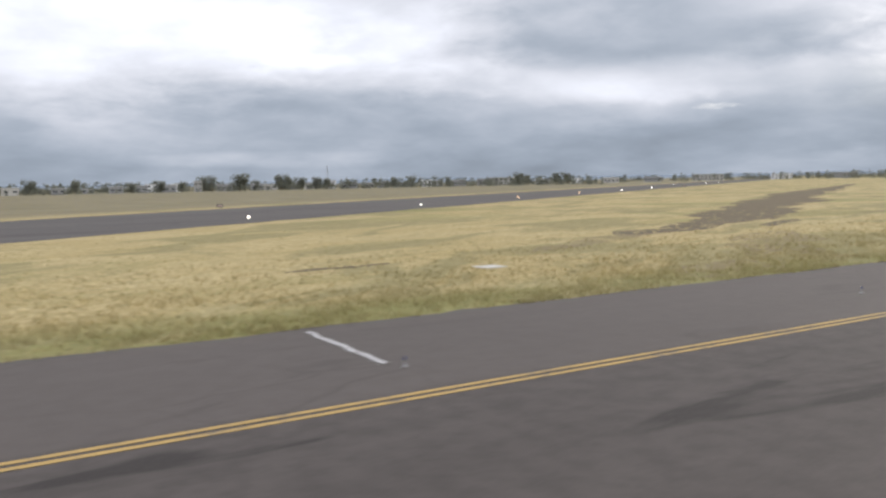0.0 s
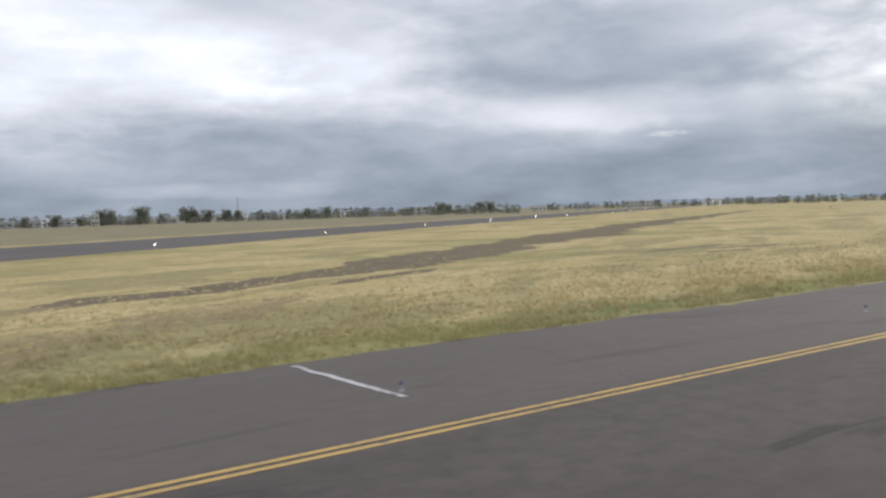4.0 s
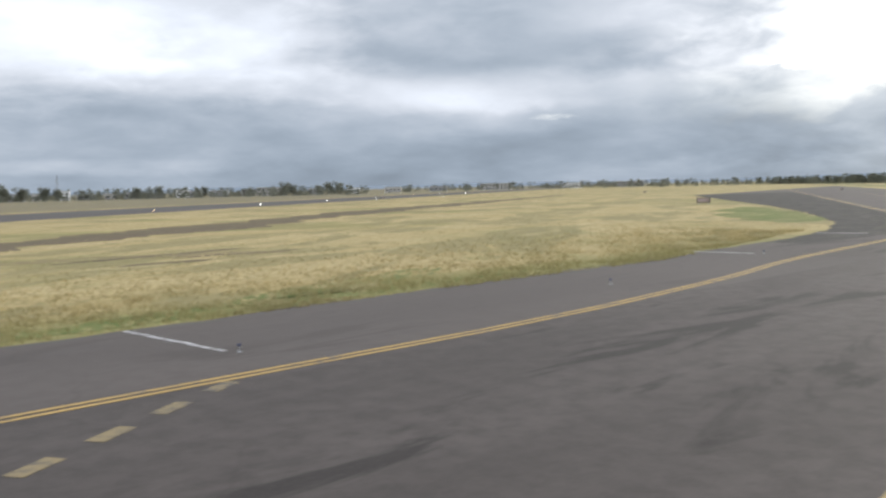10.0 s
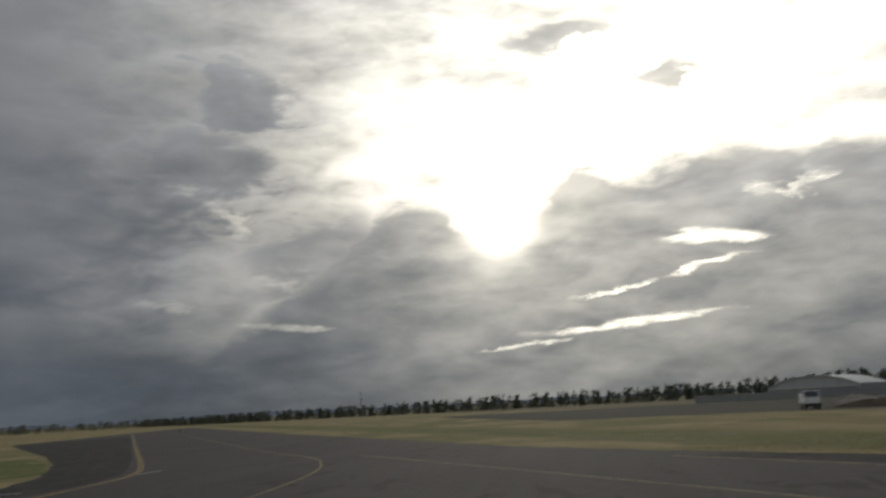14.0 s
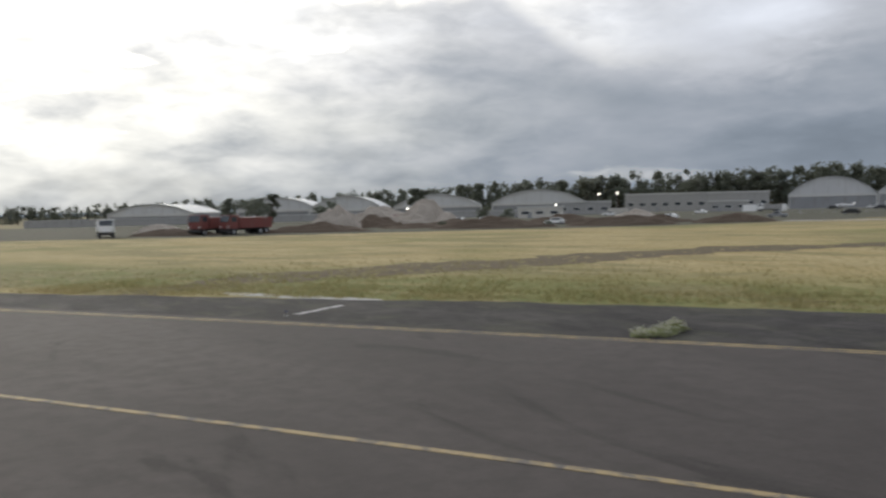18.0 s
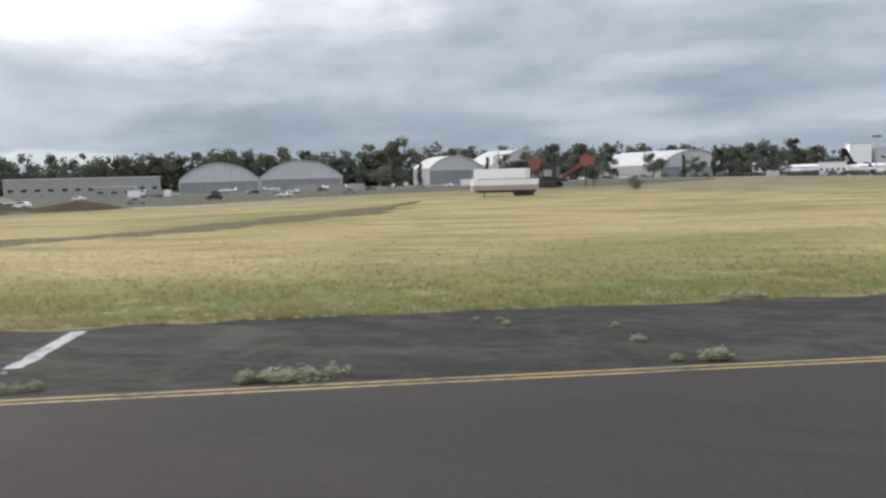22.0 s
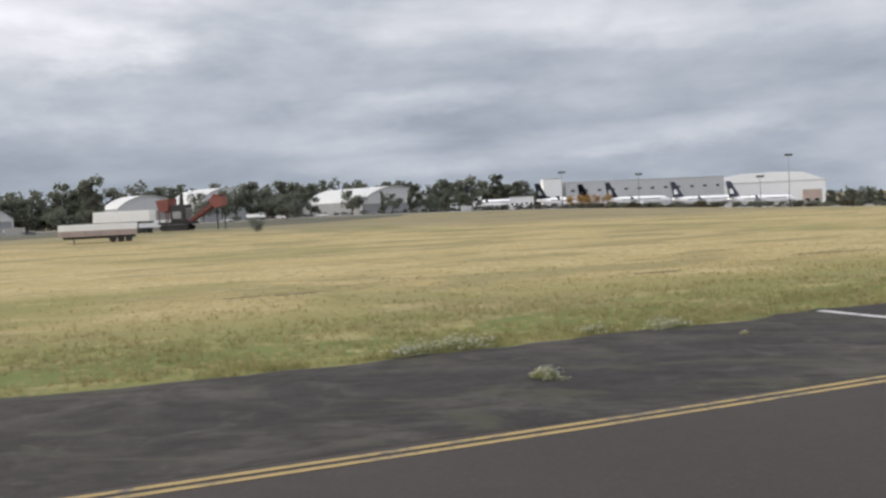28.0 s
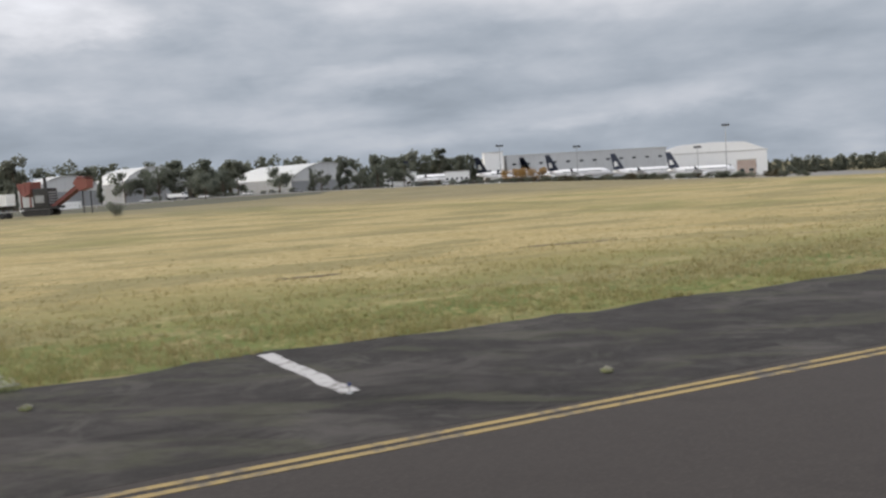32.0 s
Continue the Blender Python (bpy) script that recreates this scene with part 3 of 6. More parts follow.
def ragged(points, step, amp, seed):
    """A polyline cut into short steps, each pushed about a little."""
    rnd, out = random.Random(seed), []
    for (x0, y0), (x1, y1) in zip(points, points[1:]):
        ln = math.hypot(x1 - x0, y1 - y0)
        k = max(1, int(ln / step))
        nx, ny = -(y1 - y0) / ln, (x1 - x0) / ln
        for i in range(k):
            s = i / k
            x, y = x0 + (x1 - x0) * s, y0 + (y1 - y0) * s
            o = amp * (noise.noise((x * 0.35, y * 0.35, seed)) * 1.4 + noise.noise((x * 1.7, y * 1.7, seed)) * 0.7 + rnd.uniform(-0.35, 0.35))
            out.append((x + nx * o, y + ny * o))
    out.append(points[-1])
    return out


def strip(points, off, width, z, thick=0.004):
    """A painted band beside a polyline, off to its left."""
    bm = bmesh.new()
    rows = []
    for i, (x, y) in enumerate(points):
        xa, ya = points[max(i - 1, 0)]
        xb, yb = points[min(i + 1, len(points) - 1)]
        ln = math.hypot(xb - xa, yb - ya)
        nx, ny = -(yb - ya) / ln, (xb - xa) / ln
        rows.append([bm.verts.new((x + nx * o, y + ny * o, h)) for o, h in ((off - width / 2, z - thick), (off - width / 2, z), (off + width / 2, z), (off + width / 2, z - thick))])
    for p, q in zip(rows, rows[1:]):
        for i in range(3):
            bm.faces.new((p[i], p[i + 1], q[i + 1], q[i]))
    bmesh.ops.recalc_face_normals(bm, faces=bm.faces)
    return bm


def fine_line(points, step):
    out = []
    for (x0, y0), (x1, y1) in zip(points, points[1:]):
        k = max(1, int(math.hypot(x1 - x0, y1 - y0) / step))
        out += [(x0 + (x1 - x0) * i / k, y0 + (y1 - y0) * i / k) for i in range(k)]
    return out + [points[-1]]


def curve_through(points, per=8):
    """A smooth line through points."""
    pts = [points[0], *points, points[-1]]
    out = []
    for a, b, c, d in zip(pts, pts[1:], pts[2:], pts[3:]):
        for i in range(per):
            t = i / per
            out.append(tuple(0.5 * (2 * b[k] + (c[k] - a[k]) * t + (2 * a[k] - 5 * b[k] + 4 * c[k] - d[k]) * t * t + (3 * b[k] - a[k] - 3 * c[k] + d[k]) * t ** 3) for k in (0, 1)))
    return out + [points[-1]]


# ------------------------------------------------------------------ ground and paving
def lie(x, y):
    """Height of the land: level round the taxiways, a slight rise by the hangars, falling off beyond the jets."""
    rise = 2.2 * math.exp(-((x - 150) ** 2 + (y + 450) ** 2) / (2 * 90.0 ** 2))
    rise += 1.9 * math.exp(-((x - 128) ** 2 + (y + 216) ** 2) / (2 * 34.0 ** 2))
    k = min(1.0, max(0.0, (SA * x - CA * y - 130) / 150))
    s = (20 - x) + 0.25 * max(0.0, -y - 250) - 50
    fall = 0.038 * (s + math.sqrt(s * s + 900)) / 2
    return rise * k - min(9.0, fall) * k * k * (3 - 2 * k)


def build_ground():
    global GRID_X, GRID_Y
    xs = GRID_X = [-4500, -2200, -1200, -700, *range(-500, 640, 20), 800, 1200, 2200, 4600]
    ys = GRID_Y = [-4500, -2200, -1400, *range(-940, -60, 20), -40, 0, 200, 500, 1200, 2400, 4600]
    bm = bmesh.new()
    rows = [[bm.verts.new((x, y, lie(x, y))) for x in xs] for y in ys]
    for p, q in zip(rows, rows[1:]):
        for i in range(len(xs) - 1):
            bm.faces.new((p[i], p[i + 1], q[i + 1], q[i]))
    single("ground", bm, M["grass"], "wide airfield of dry yellow grass with green patches", "ground", "structure", smooth=True)


build_ground()
NORTH_EDGE = ragged([(-400, 22.1), (50, 22.0), (66, 21.6), (82, 21.8), (112, 22.9), (130, 24.2), (141, 26.2), (154.5, 31.2), (176, 43.5), (200, 59.5), (248, 95), (300, 133)], 0.9, 0.22, 3)
EAST_EDGE = ragged([dg(600, 84), dg(250, 84), dg(150, 85), dg(127, 88), dg(95, 94.5), dg(75, 97.6), dg(50, 98.3), dg(36, 98.1), dg(20, 97.4), dg(-300, 97.4)], 0.9, 0.45, 5)
PAVE_TOP = 0.012
single("pavement", slab(NORTH_EDGE + EAST_EDGE + [dg(-300, 44.8), (58, -20), (-400, -20)], -0.2, PAVE_TOP), M["asphalt"],
       "grey worn asphalt taxiway paving with dark streaks", "taxiway", "structure")
# darker shoulder beyond the edge lines of the diagonal taxiway
inner = ragged([dg(-300, 89.3), dg(18, 89.3), dg(40, 89.8), dg(60, 89.9), dg(95, 88.2), dg(118, 86.4)], 2.0, 0.12, 8)
outer = [p for p in EAST_EDGE if CA * p[0] + SA * p[1] < 118]
single("shoulder", slab(inner + outer, 0.0, PAVE_TOP + 0.004), M["shoulder"], "dark cracked asphalt shoulder with weeds in it", "shoulder", "structure")
wedge = [p for p in NORTH_EDGE if 126 < p[0] < 400]
single("shoulder_wedge", slab(curve_through([(126, 21.0), (140, 20.6), (151, 22.8), (163, 27.9), dg(205, 51.8), dg(365, 51.8)]) + wedge[::-1], 0.0, PAVE_TOP + 0.004),
       M["shoulder"], "dark asphalt wedge inside the taxiway corner", "shoulder", "structure")

# runway beyond the grass
RA = radians(33)


def rw(u, w):
    return (u * math.cos(RA) + w * math.sin(RA), u * math.sin(RA) - w * math.cos(RA))


single("runway", slab(ragged([rw(-700, -56), rw(1500, -56)], 4, 0.5, 11) + ragged([rw(1500, -95), rw(-700, -95)], 4, 0.5, 12), -0.2, 0.012), M["runway"],
       "long grey asphalt runway across the field", "runway", "structure")


def on_ground(x, y):
    """Height of the ground sheet between its grid points."""
    i = max(j for j in range(len(GRID_X) - 1) if GRID_X[j] <= x)
    k = max(j for j in range(len(GRID_Y) - 1) if GRID_Y[j] <= y)
    x0, x1, y0, y1 = GRID_X[i], GRID_X[i + 1], GRID_Y[k], GRID_Y[k + 1]
    u, v = (x - x0) / (x1 - x0), (y - y0) / (y1 - y0)
    return (lie(x0, y0) * (1 - u) + lie(x1, y0) * u) * (1 - v) + (lie(x0, y1) * (1 - u) + lie(x1, y1) * u) * v


def far_strip(name, pts, width, mat, label, category, seed, z=0.012):
    """A band with ragged sides along a line."""
    line = curve_through(pts, 14)
    lft, rgt = [], []
    for i, (x, y) in enumerate(line):
        xa, ya = line[max(i - 1, 0)]
        xb, yb = line[min(i + 1, len(line) - 1)]
        ln = math.hypot(xb - xa, yb - ya)
        nx, ny = -(yb - ya) / ln, (xb - xa) / ln
        end = min(1.0, 0.15 + 4 * min(i, len(line) - 1 - i) / len(line))
        a = width / 2 * end * (1 + 0.9 * noise.noise((x * 0.10, y * 0.10, seed)) + 0.5 * noise.noise((x * 0.5, y * 0.5, seed)))
        b = width / 2 * end * (1 + 0.9 * noise.noise((x * 0.10, y * 0.10, seed + 9)) + 0.5 * noise.noise((x * 0.5, y * 0.5, seed + 9)))
        lft.append((x + nx * a, y + ny * a))
        rgt.append((x - nx * b, y - ny * b))
    bm = bmesh.new()
    rows = []
    for a, b in zip(lft, rgt):
        across = [(a[0] + (b[0] - a[0]) * k / 3, a[1] + (b[1] - a[1]) * k / 3) for k in range(4)]
        lift = [on_ground(*q) for q in across]
        lift = [h + (0.05 if h > 0.02 else 0.0) for h in lift]
        rows.append([bm.verts.new((*across[0], lift[0] - 0.02))] + [bm.verts.new((*q, h + z)) for q, h in zip(across, lift)] + [bm.verts.new((*across[3], lift[3] - 0.02))])
    for p, q in zip(rows, rows[1:]):
        for k in range(5):
            bm.faces.new((p[k], p[k + 1], q[k + 1], q[k]))
    bmesh.ops.recalc_face_normals(bm, faces=bm.faces)
    return single(name, bm, mat, label, category, "structure")


far_strip("dirt_track", [(52, 48), (62, 51.5), (76, 60), (92, 69.3), (108, 80), (125, 89), (151, 107), (200, 134), (250, 161), (330, 205)], 9.0, M["soil"], "dark bare earth track through dry grass", "track", 2)
far_strip("dirt_track", [(128, -32.5), (134, -36), (137, -43), (138.3, -55), (138.3, -66), (138.6, -78), (136, -90), (132.6, -103), (131.8, -118), (132.5, -132), (134, -146), (136, -160), (138, -172)], 8.0, M["soil"], "dark earth track across the dry field", "track", 21)
for k, (x, y, ln, a, wd) in enumerate([(97, 50, 14, 10, 1.0), (101, 46.5, 9, 0, 0.8), (64, 46, 12, 25, 1.6), (18, 37, 6, 8, 0.7), (-6, 31, 6, 5, 0.8), (50, 45.6, 13, 8, 3.0), (110.3, -56.3, 3.6, 28, 0.9),
                                      (52.6, -101.5, 3.2, 25, 0.8), (84, -82.5, 3.5, 20, 0.6), (95, 44, 6, 5, 0.8), (72, -96, 5, 28, 0.6), (40, -112, 6, 20, 0.7)]):
    c, s = math.cos(radians(a)) * ln / 2, math.sin(radians(a)) * ln / 2
    far_strip("bare_patch", [(x - c, y - s), (x - c * 0.3, y - s * 0.3 + 0.2), (x + c * 0.4, y + s * 0.4 - 0.2), (x + c, y + s)], wd, M["soil"], "small patch of bare dark soil in the grass", "bare soil", 30 + k)
for k, (pts, wd) in enumerate([([(26, 23.6), (31, 24.4), (37, 27.0), (43, 31.5), (49, 36.0), (55, 39.0)], 4.5), ([(30, 37.6), (35, 40.0), (41, 42.6), (47, 44.2)], 2.2), ([(84, 52.0), (92, 51.5), (99, 48.5), (104, 45.5)], 2.6)]):
    far_strip("bare_patch", pts, wd, M["thin"], "brown thinly grassed strip of trodden ground", "bare soil", 50 + k, 0.010)
M["lush"] = material("lush_grass", worn_ground((0.082, 0.112, 0.034), (0.16, 0.18, 0.064), 0.42, 0.74), 0.95, bump=0.05, spec=0.1)
far_strip("lush_patch", [(152.5, 35.2), (160, 38.8), (170, 45.0), (182, 53.2), (196, 62.0)], 8.5, M["lush"], "green grass at the tip of the taxiway corner", "grass", 70, 0.009)
far_strip("lush_patch", [(88.5, 25.0), (93, 26.2), (98, 27.6), (102, 28.7)], 2.4, M["lush"], "patch of lush green grass beside the taxiway", "grass", 71, 0.009)
far_strip("lush_patch", [(52, 23.2), (62, 23.4), (72, 23.6), (82, 23.7), (92, 23.8), (104, 24.2)], 2.0, M["lush"], "green grass fringe along the taxiway edge", "grass", 72, 0.009)
for k in range(9):
    u = -66 + k * 15
    far_strip("lush_patch", [dg(u - 7, 99.6 + 0.5 * (k % 3)), dg(u - 2, 100.6), dg(u + 3, 101.2 + 0.6 * (k % 2)), dg(u + 8, 99.8)], 2.6 + 0.8 * (k % 3), M["lush"], "green grass fringe along the dark shoulder", "grass", 80 + k, 0.009)
far_strip("concrete_strip", [(214, -166), (198, -170), (183, -172), (168, -182)], 3.0, M["concrete"], "pale broken concrete strip at the edge of the field", "concrete", 60, 0.02)
far_strip("concrete_strip", [(131, -39.2), (127, -41.0), (122, -43.8)], 1.0, M["concrete"], "pale concrete drain edge in the grass", "concrete", 62, 0.02)
apron = bmesh.new()
n = 36
rows = []
for j in range(n + 1):
    v = j / n
    rows.append([])
    for i in range(n + 1):
        u = i / n
        x = (350 * (1 - u) - 220 * u) * (1 - v) + (420 * (1 - u) - 260 * u) * v
        y = (-345 * (1 - u) - 520 * u) * (1 - v) + (-440 * (1 - u) - 860 * u) * v
        rows[-1].append(apron.verts.new((x, y, lie(x, y) + 0.03)))
for p, q in zip(rows, rows[1:]):
    for i in range(n):
        apron.faces.new((p[i], q[i], q[i + 1], p[i + 1]))
bmesh.ops.recalc_face_normals(apron, faces=apron.faces)
single("apron", apron, M["apron"], "grey concrete apron round the hangars", "apron", "structure")

# trodden building yard between the field and the hangars
FRONT = curve_through([(262, -10), (251, -39), (229, -75), (213, -113), (196, -146), (188, -185), (184, -225), (176, -258), (158, -285), (140, -300), (122, -330), (106, -370)], 10)
BACK = curve_through([(430, 40), (420, -40), (410, -120), (395, -200), (375, -270), (350, -330), (310, -348), (270, -362), (230, -374), (190, -386), (150, -398), (110, -410)], 10)
yard, rows = bmesh.new(), []
for k, (a, b) in enumerate(zip(FRONT, BACK)):
    j = 4.0 * noise.noise((k * 0.31, 3.0, 0)) + 2.0 * noise.noise((k * 1.1, 9.0, 0))
    ln = math.hypot(b[0] - a[0], b[1] - a[1])
    a = (a[0] + (b[0] - a[0]) * j / ln, a[1] + (b[1] - a[1]) * j / ln)
    pts = [(a[0] + (b[0] - a[0]) * i / 24, a[1] + (b[1] - a[1]) * i / 24) for i in range(25)]
    rows.append([yard.verts.new((x, y, lie(x, y) + (0.0 if i == 0 else 0.10))) for i, (x, y) in enumerate(pts)])
for p, q in zip(rows, rows[1:]):
    for i in range(24):
        yard.faces.new((p[i], q[i], q[i + 1], p[i + 1]))
bmesh.ops.recalc_face_normals(yard, faces=yard.faces)
single("yard", yard, M["yard"], "dark trodden earth yard before the hangars", "yard", "structure")

# ------------------------------------------------------------------ painted lines
MARK = PAVE_TOP + 0.009


def double_line(points, mat, label):
    t = thing("taxiway_edge_line", label, "marking", kind="structure")
    for o in (-0.155, 0.155):
        part("stripe", strip(points, o, 0.16, MARK), mat, t)


double_line(fine_line([(-300, 13.62), (70, 13.62), (90, 13.78)], 3) + curve_through([(96, 14.1), (106, 15.3), (116, 17.0), (134, 18.6), (146, 20.2), (152, 21.8), (163, 26.6), dg(198, 52.5), dg(250, 52.5)], 8) + [dg(420, 52.5)],
            M["yellow"], "worn double yellow taxiway edge line on asphalt")
double_line([dg(-280, 88.8)] + fine_line([dg(-60, 88.8), dg(14, 88.8)], 3) + curve_through([dg(16, 88.8), dg(22, 88.88), dg(34, 89.2), dg(42, 89.38), dg(52, 89.4)], 6), M["dull"], "worn double yellow taxiway edge line beside dark shoulder")
double_line(curve_through([dg(52.02, 89.4), dg(62, 89.35), dg(70, 89.1), dg(85, 88.0), dg(100, 86.8), dg(120, 85.2)], 8), M["faded"], "faded double taxiway edge line by the junction")
tagged(new("taxiway_lead_line", mesh_of(strip(curve_through([(70, -1.2), (80, 0.6), (87, 1.35), (97, 2.0), (108, 2.4), (118, 2.9), (129, 3.4), (140, 4.2), (147, 5.2), (155, 7.2), (166, 11.5), dg(185, 66), dg(320, 66)], 10), 0, 0.17, MARK), "line", M["dull"])),
       "single worn yellow taxi guide line curving away", "marking", kind="structure")
tagged(new("taxiway_centre_line", mesh_of(strip(curve_through([dg(150, 71.5), dg(118, 73.6), dg(94, 75.1), dg(83, 75.9), dg(72, 76.45), dg(60, 76.7), dg(45, 76.85), dg(30, 76.9)], 10) + [dg(-200, 77)], 0, 0.2, MARK), "line", M["faded"])),
       "single worn yellow taxiway centre line", "marking", kind="structure")
tagged(new("taxiway_centre_line", mesh_of(strip([(-300, -1.7)] + curve_through([(25, -1.7), (44, -1.75), (62, -2.2), (78, -7.4), (85.2, -15.0), (86.4, -24), (81.5, -35.0), dg(48, 74.5), dg(30, 76.9)], 10), 0, 0.2, MARK + 0.004), "line", M["faded"])),
       "worn yellow guide line turning through the junction", "marking", kind="structure")
dash = thing("dashed_line", "row of short worn yellow dashes across the taxiway", "marking", kind="structure")
for i in range(-3, 5):
    x, y = 75.5 + 1.5 * i, 9.5 + 0.9 * i
    part("dash", strip([(x - 0.38, y - 0.23), (x, y), (x + 0.38, y + 0.23)], 0, 0.36, MARK), M["dull"] if i < 1 else M["ghost"], dash)
for k, (a, b, wd) in enumerate([((9.4, 21.4), (9.1, 16.5), 0.17), ((45.7, 21.5), (45.8, 16.3), 0.17), ((83.1, 21.7), (83.5, 16.6), 0.17), ((117.2, 23.9), (117.5, 20.1), 0.28),
                                ((137.0, 25.2), (138.2, 22.0), 0.4), ((152.0, 21.4), (155.5, 21.0), 0.45),
                                ((121.3, -41.5), (119.6, -38.8), 0.28), ((98.9, -58.0), (96.6, -53.7), 0.42), ((73.9, -70.5), (71.4, -66.9), 0.42), ((49.8, -83.9), (47.0, -79.7), 0.40), ((-28, 21.4), (-28, 16.4), 0.25), ((24.5, -96.3), (22.0, -92.3), 0.35)]):
    n = 14
    line = [(a[0] + (b[0] - a[0]) * i / n + 0.10 * noise.noise((i * 0.5, k, 0)), a[1] + (b[1] - a[1]) * i / n + 0.10 * noise.noise((i * 0.5, k, 5))) for i in range(n + 1)]
    single("shoulder_stripe", strip(line, 0, wd, MARK + 0.004), M["white_line"], "short worn white stripe across the taxiway shoulder", "marking", "structure", "shoulder stripes")

# dark stains on the paving
M["stain"] = material("oil_stained_asphalt", asphalt((0.026, 0.022, 0.020), (0.042, 0.036, 0.033)), 0.8, bump=0.003, spec=0.35)
for k, (x, y, ln, a, wd) in enumerate([(31.6, 16.3, 1.8, -4, 0.42), (30.0, 16.5, 1.4, -4, 0.25)]):
    c, d = math.cos(radians(a)) * ln / 2, math.sin(radians(a)) * ln / 2
    far_strip("oil_stain", [(x - c, y - d), (x - c * 0.3, y - d * 0.3), (x + c * 0.4, y + d * 0.4), (x + c, y + d)], wd, M["stain"], "dark oily stain on worn asphalt", "stain", 90 + k, PAVE_TOP + 0.004)

# ------------------------------------------------------------------ grass tufts
def tufts(name, n, where, seed, hmin, hmax, label):
    """Low ragged tussocks, each a small peaked mound of matted blades."""
    rng = np.random.default_rng(seed)
    pts = where(rng, n)
    m, rim = len(pts), 6
    h = rng.uniform(hmin, hmax, m)
    r = rng.uniform(0.10, 0.34, (m, rim)) * (0.6 + 3.0 * h[:, None])
    a = np.arange(rim)[None, :] * (2 * np.pi / rim) + rng.uniform(-0.4, 0.4, (m, rim))
    v = np.zeros((m, rim + 1, 3), dtype=np.float32)
    v[:, :rim, 0] = pts[:, :1] + np.cos(a) * r
    v[:, :rim, 1] = pts[:, 1:] + np.sin(a) * r * 0.8
    v[:, :rim, 2] = -0.01
    v[:, rim, :2] = pts + rng.uniform(-0.08, 0.08, (m, 2))
    v[:, rim, 2] = h
    base = (np.arange(m) * (rim + 1))[:, None, None]
    k = np.arange(rim)
    f = base + np.stack([k, (k + 1) % rim, np.full(rim, rim)], axis=1)[None]
    f = f.reshape(-1, 3)
    me = bpy.data.meshes.new(name)
    me.vertices.add(m * (rim + 1))
    me.vertices.foreach_set("co", v.ravel())
    me.loops.add(len(f) * 3)
    me.loops.foreach_set("vertex_index", f.ravel().astype(np.int32))
    me.polygons.add(len(f))
    me.polygons.foreach_set("loop_start", np.arange(0, len(f) * 3, 3, dtype=np.int32))
    me.update(calc_edges=True)
    me.shade_smooth()
    me.materials.append(M["blade"])
    tagged(new(name, me), label, "grass", kind="stuff")


def blades(name, pts, seed, label):
    """Loose bunches of upright and leaning grass blades, three to six in a bunch."""
    rng = np.random.default_rng(seed)
    per = 5
    m = len(pts)
    root = np.repeat(pts, per, axis=0) + rng.normal(0, 0.07, (m * per, 2))
    h = np.repeat(rng.uniform(0.09, 0.24, m), per) * rng.uniform(0.6, 1.25, m * per)
    a = rng.uniform(0, 2 * np.pi, m * per)
    lean = rng.uniform(0.1, 0.8, m * per) * h
    half = rng.uniform(0.008, 0.02, m * per)
    v = np.zeros((m * per, 3, 3), dtype=np.float32)
    side = np.c_[-np.sin(a), np.cos(a)] * half[:, None]
    v[:, 0, :2], v[:, 1, :2] = root - side, root + side
    v[:, :2, 2] = -0.01
    v[:, 2, :2] = root + np.c_[np.cos(a), np.sin(a)] * lean[:, None]
    v[:, 2, 2] = h
    me = bpy.data.meshes.new(name)
    k = m * per
    me.vertices.add(k * 3)
    me.vertices.foreach_set("co", v.ravel())
    me.loops.add(k * 3)
    me.loops.foreach_set("vertex_index", np.arange(k * 3, dtype=np.int32))
    me.polygons.add(k)
    me.polygons.foreach_set("loop_start", np.arange(0, k * 3, 3, dtype=np.int32))
    me.update(calc_edges=True)
    me.materials.append(M["straw"])
    tagged(new(name, me), label, "grass", kind="stuff")


def clumpy(x, y, rng, f, cut):
    """Keeps points where a slow pattern is high, so that the tufts gather in clumps."""
    s = np.sin(x * f) * np.cos(y * f * 1.3) + 0.7 * np.sin(x * f * 2.3 + 1.0) * np.sin(y * f * 2.9 + 2.0) + 0.5 * np.cos(x * f * 5.1) * np.cos(y * f * 4.7)
    return s + rng.normal(0, 0.5, len(x)) > cut


def field_a(rng, n):
    x = rng.uniform(-25, 150, n)
    y = 22.1 + rng.exponential(11.0, n)
    y = np.where(x > 112, y + (x - 112) * 0.20, y)
    ok = clumpy(x, y, rng, 0.8, -0.1) & (y < 75) & ((x < 140) | (SA * x - CA * y < 44.0))
    return np.c_[x, y][ok]


def field_b(rng, n):
    u = rng.uniform(-75, 125, n)
    w = 98.2 + rng.exponential(13.0, n)
    w = np.where(u > 75, w - (u - 75) * 0.19, w)
    x, y = u * CA + w * SA, u * SA - w * CA
    ok = clumpy(x, y, rng, 0.8, -0.1) & (w < 165)
    return np.c_[x, y][ok]


tufts("grass_tufts", 34000, field_a, 1, 0.025, 0.09, "dry yellow grass tufts beside the taxiway")
tufts("grass_tufts", 38000, field_b, 2, 0.025, 0.09, "dry and green grass tufts beyond the dark shoulder")

def verge_a(rng, n):
    x = rng.uniform(-25, 140, n)
    y = 21.9 + rng.exponential(5.5, n)
    y = np.where(x > 112, y + (x - 112) * 0.20, y)
    ok = clumpy(x, y, rng, 0.55, -0.35) & (y < 44) & ((x < 138) | (SA * x - CA * y < 44.0))
    return np.c_[x, y][ok]


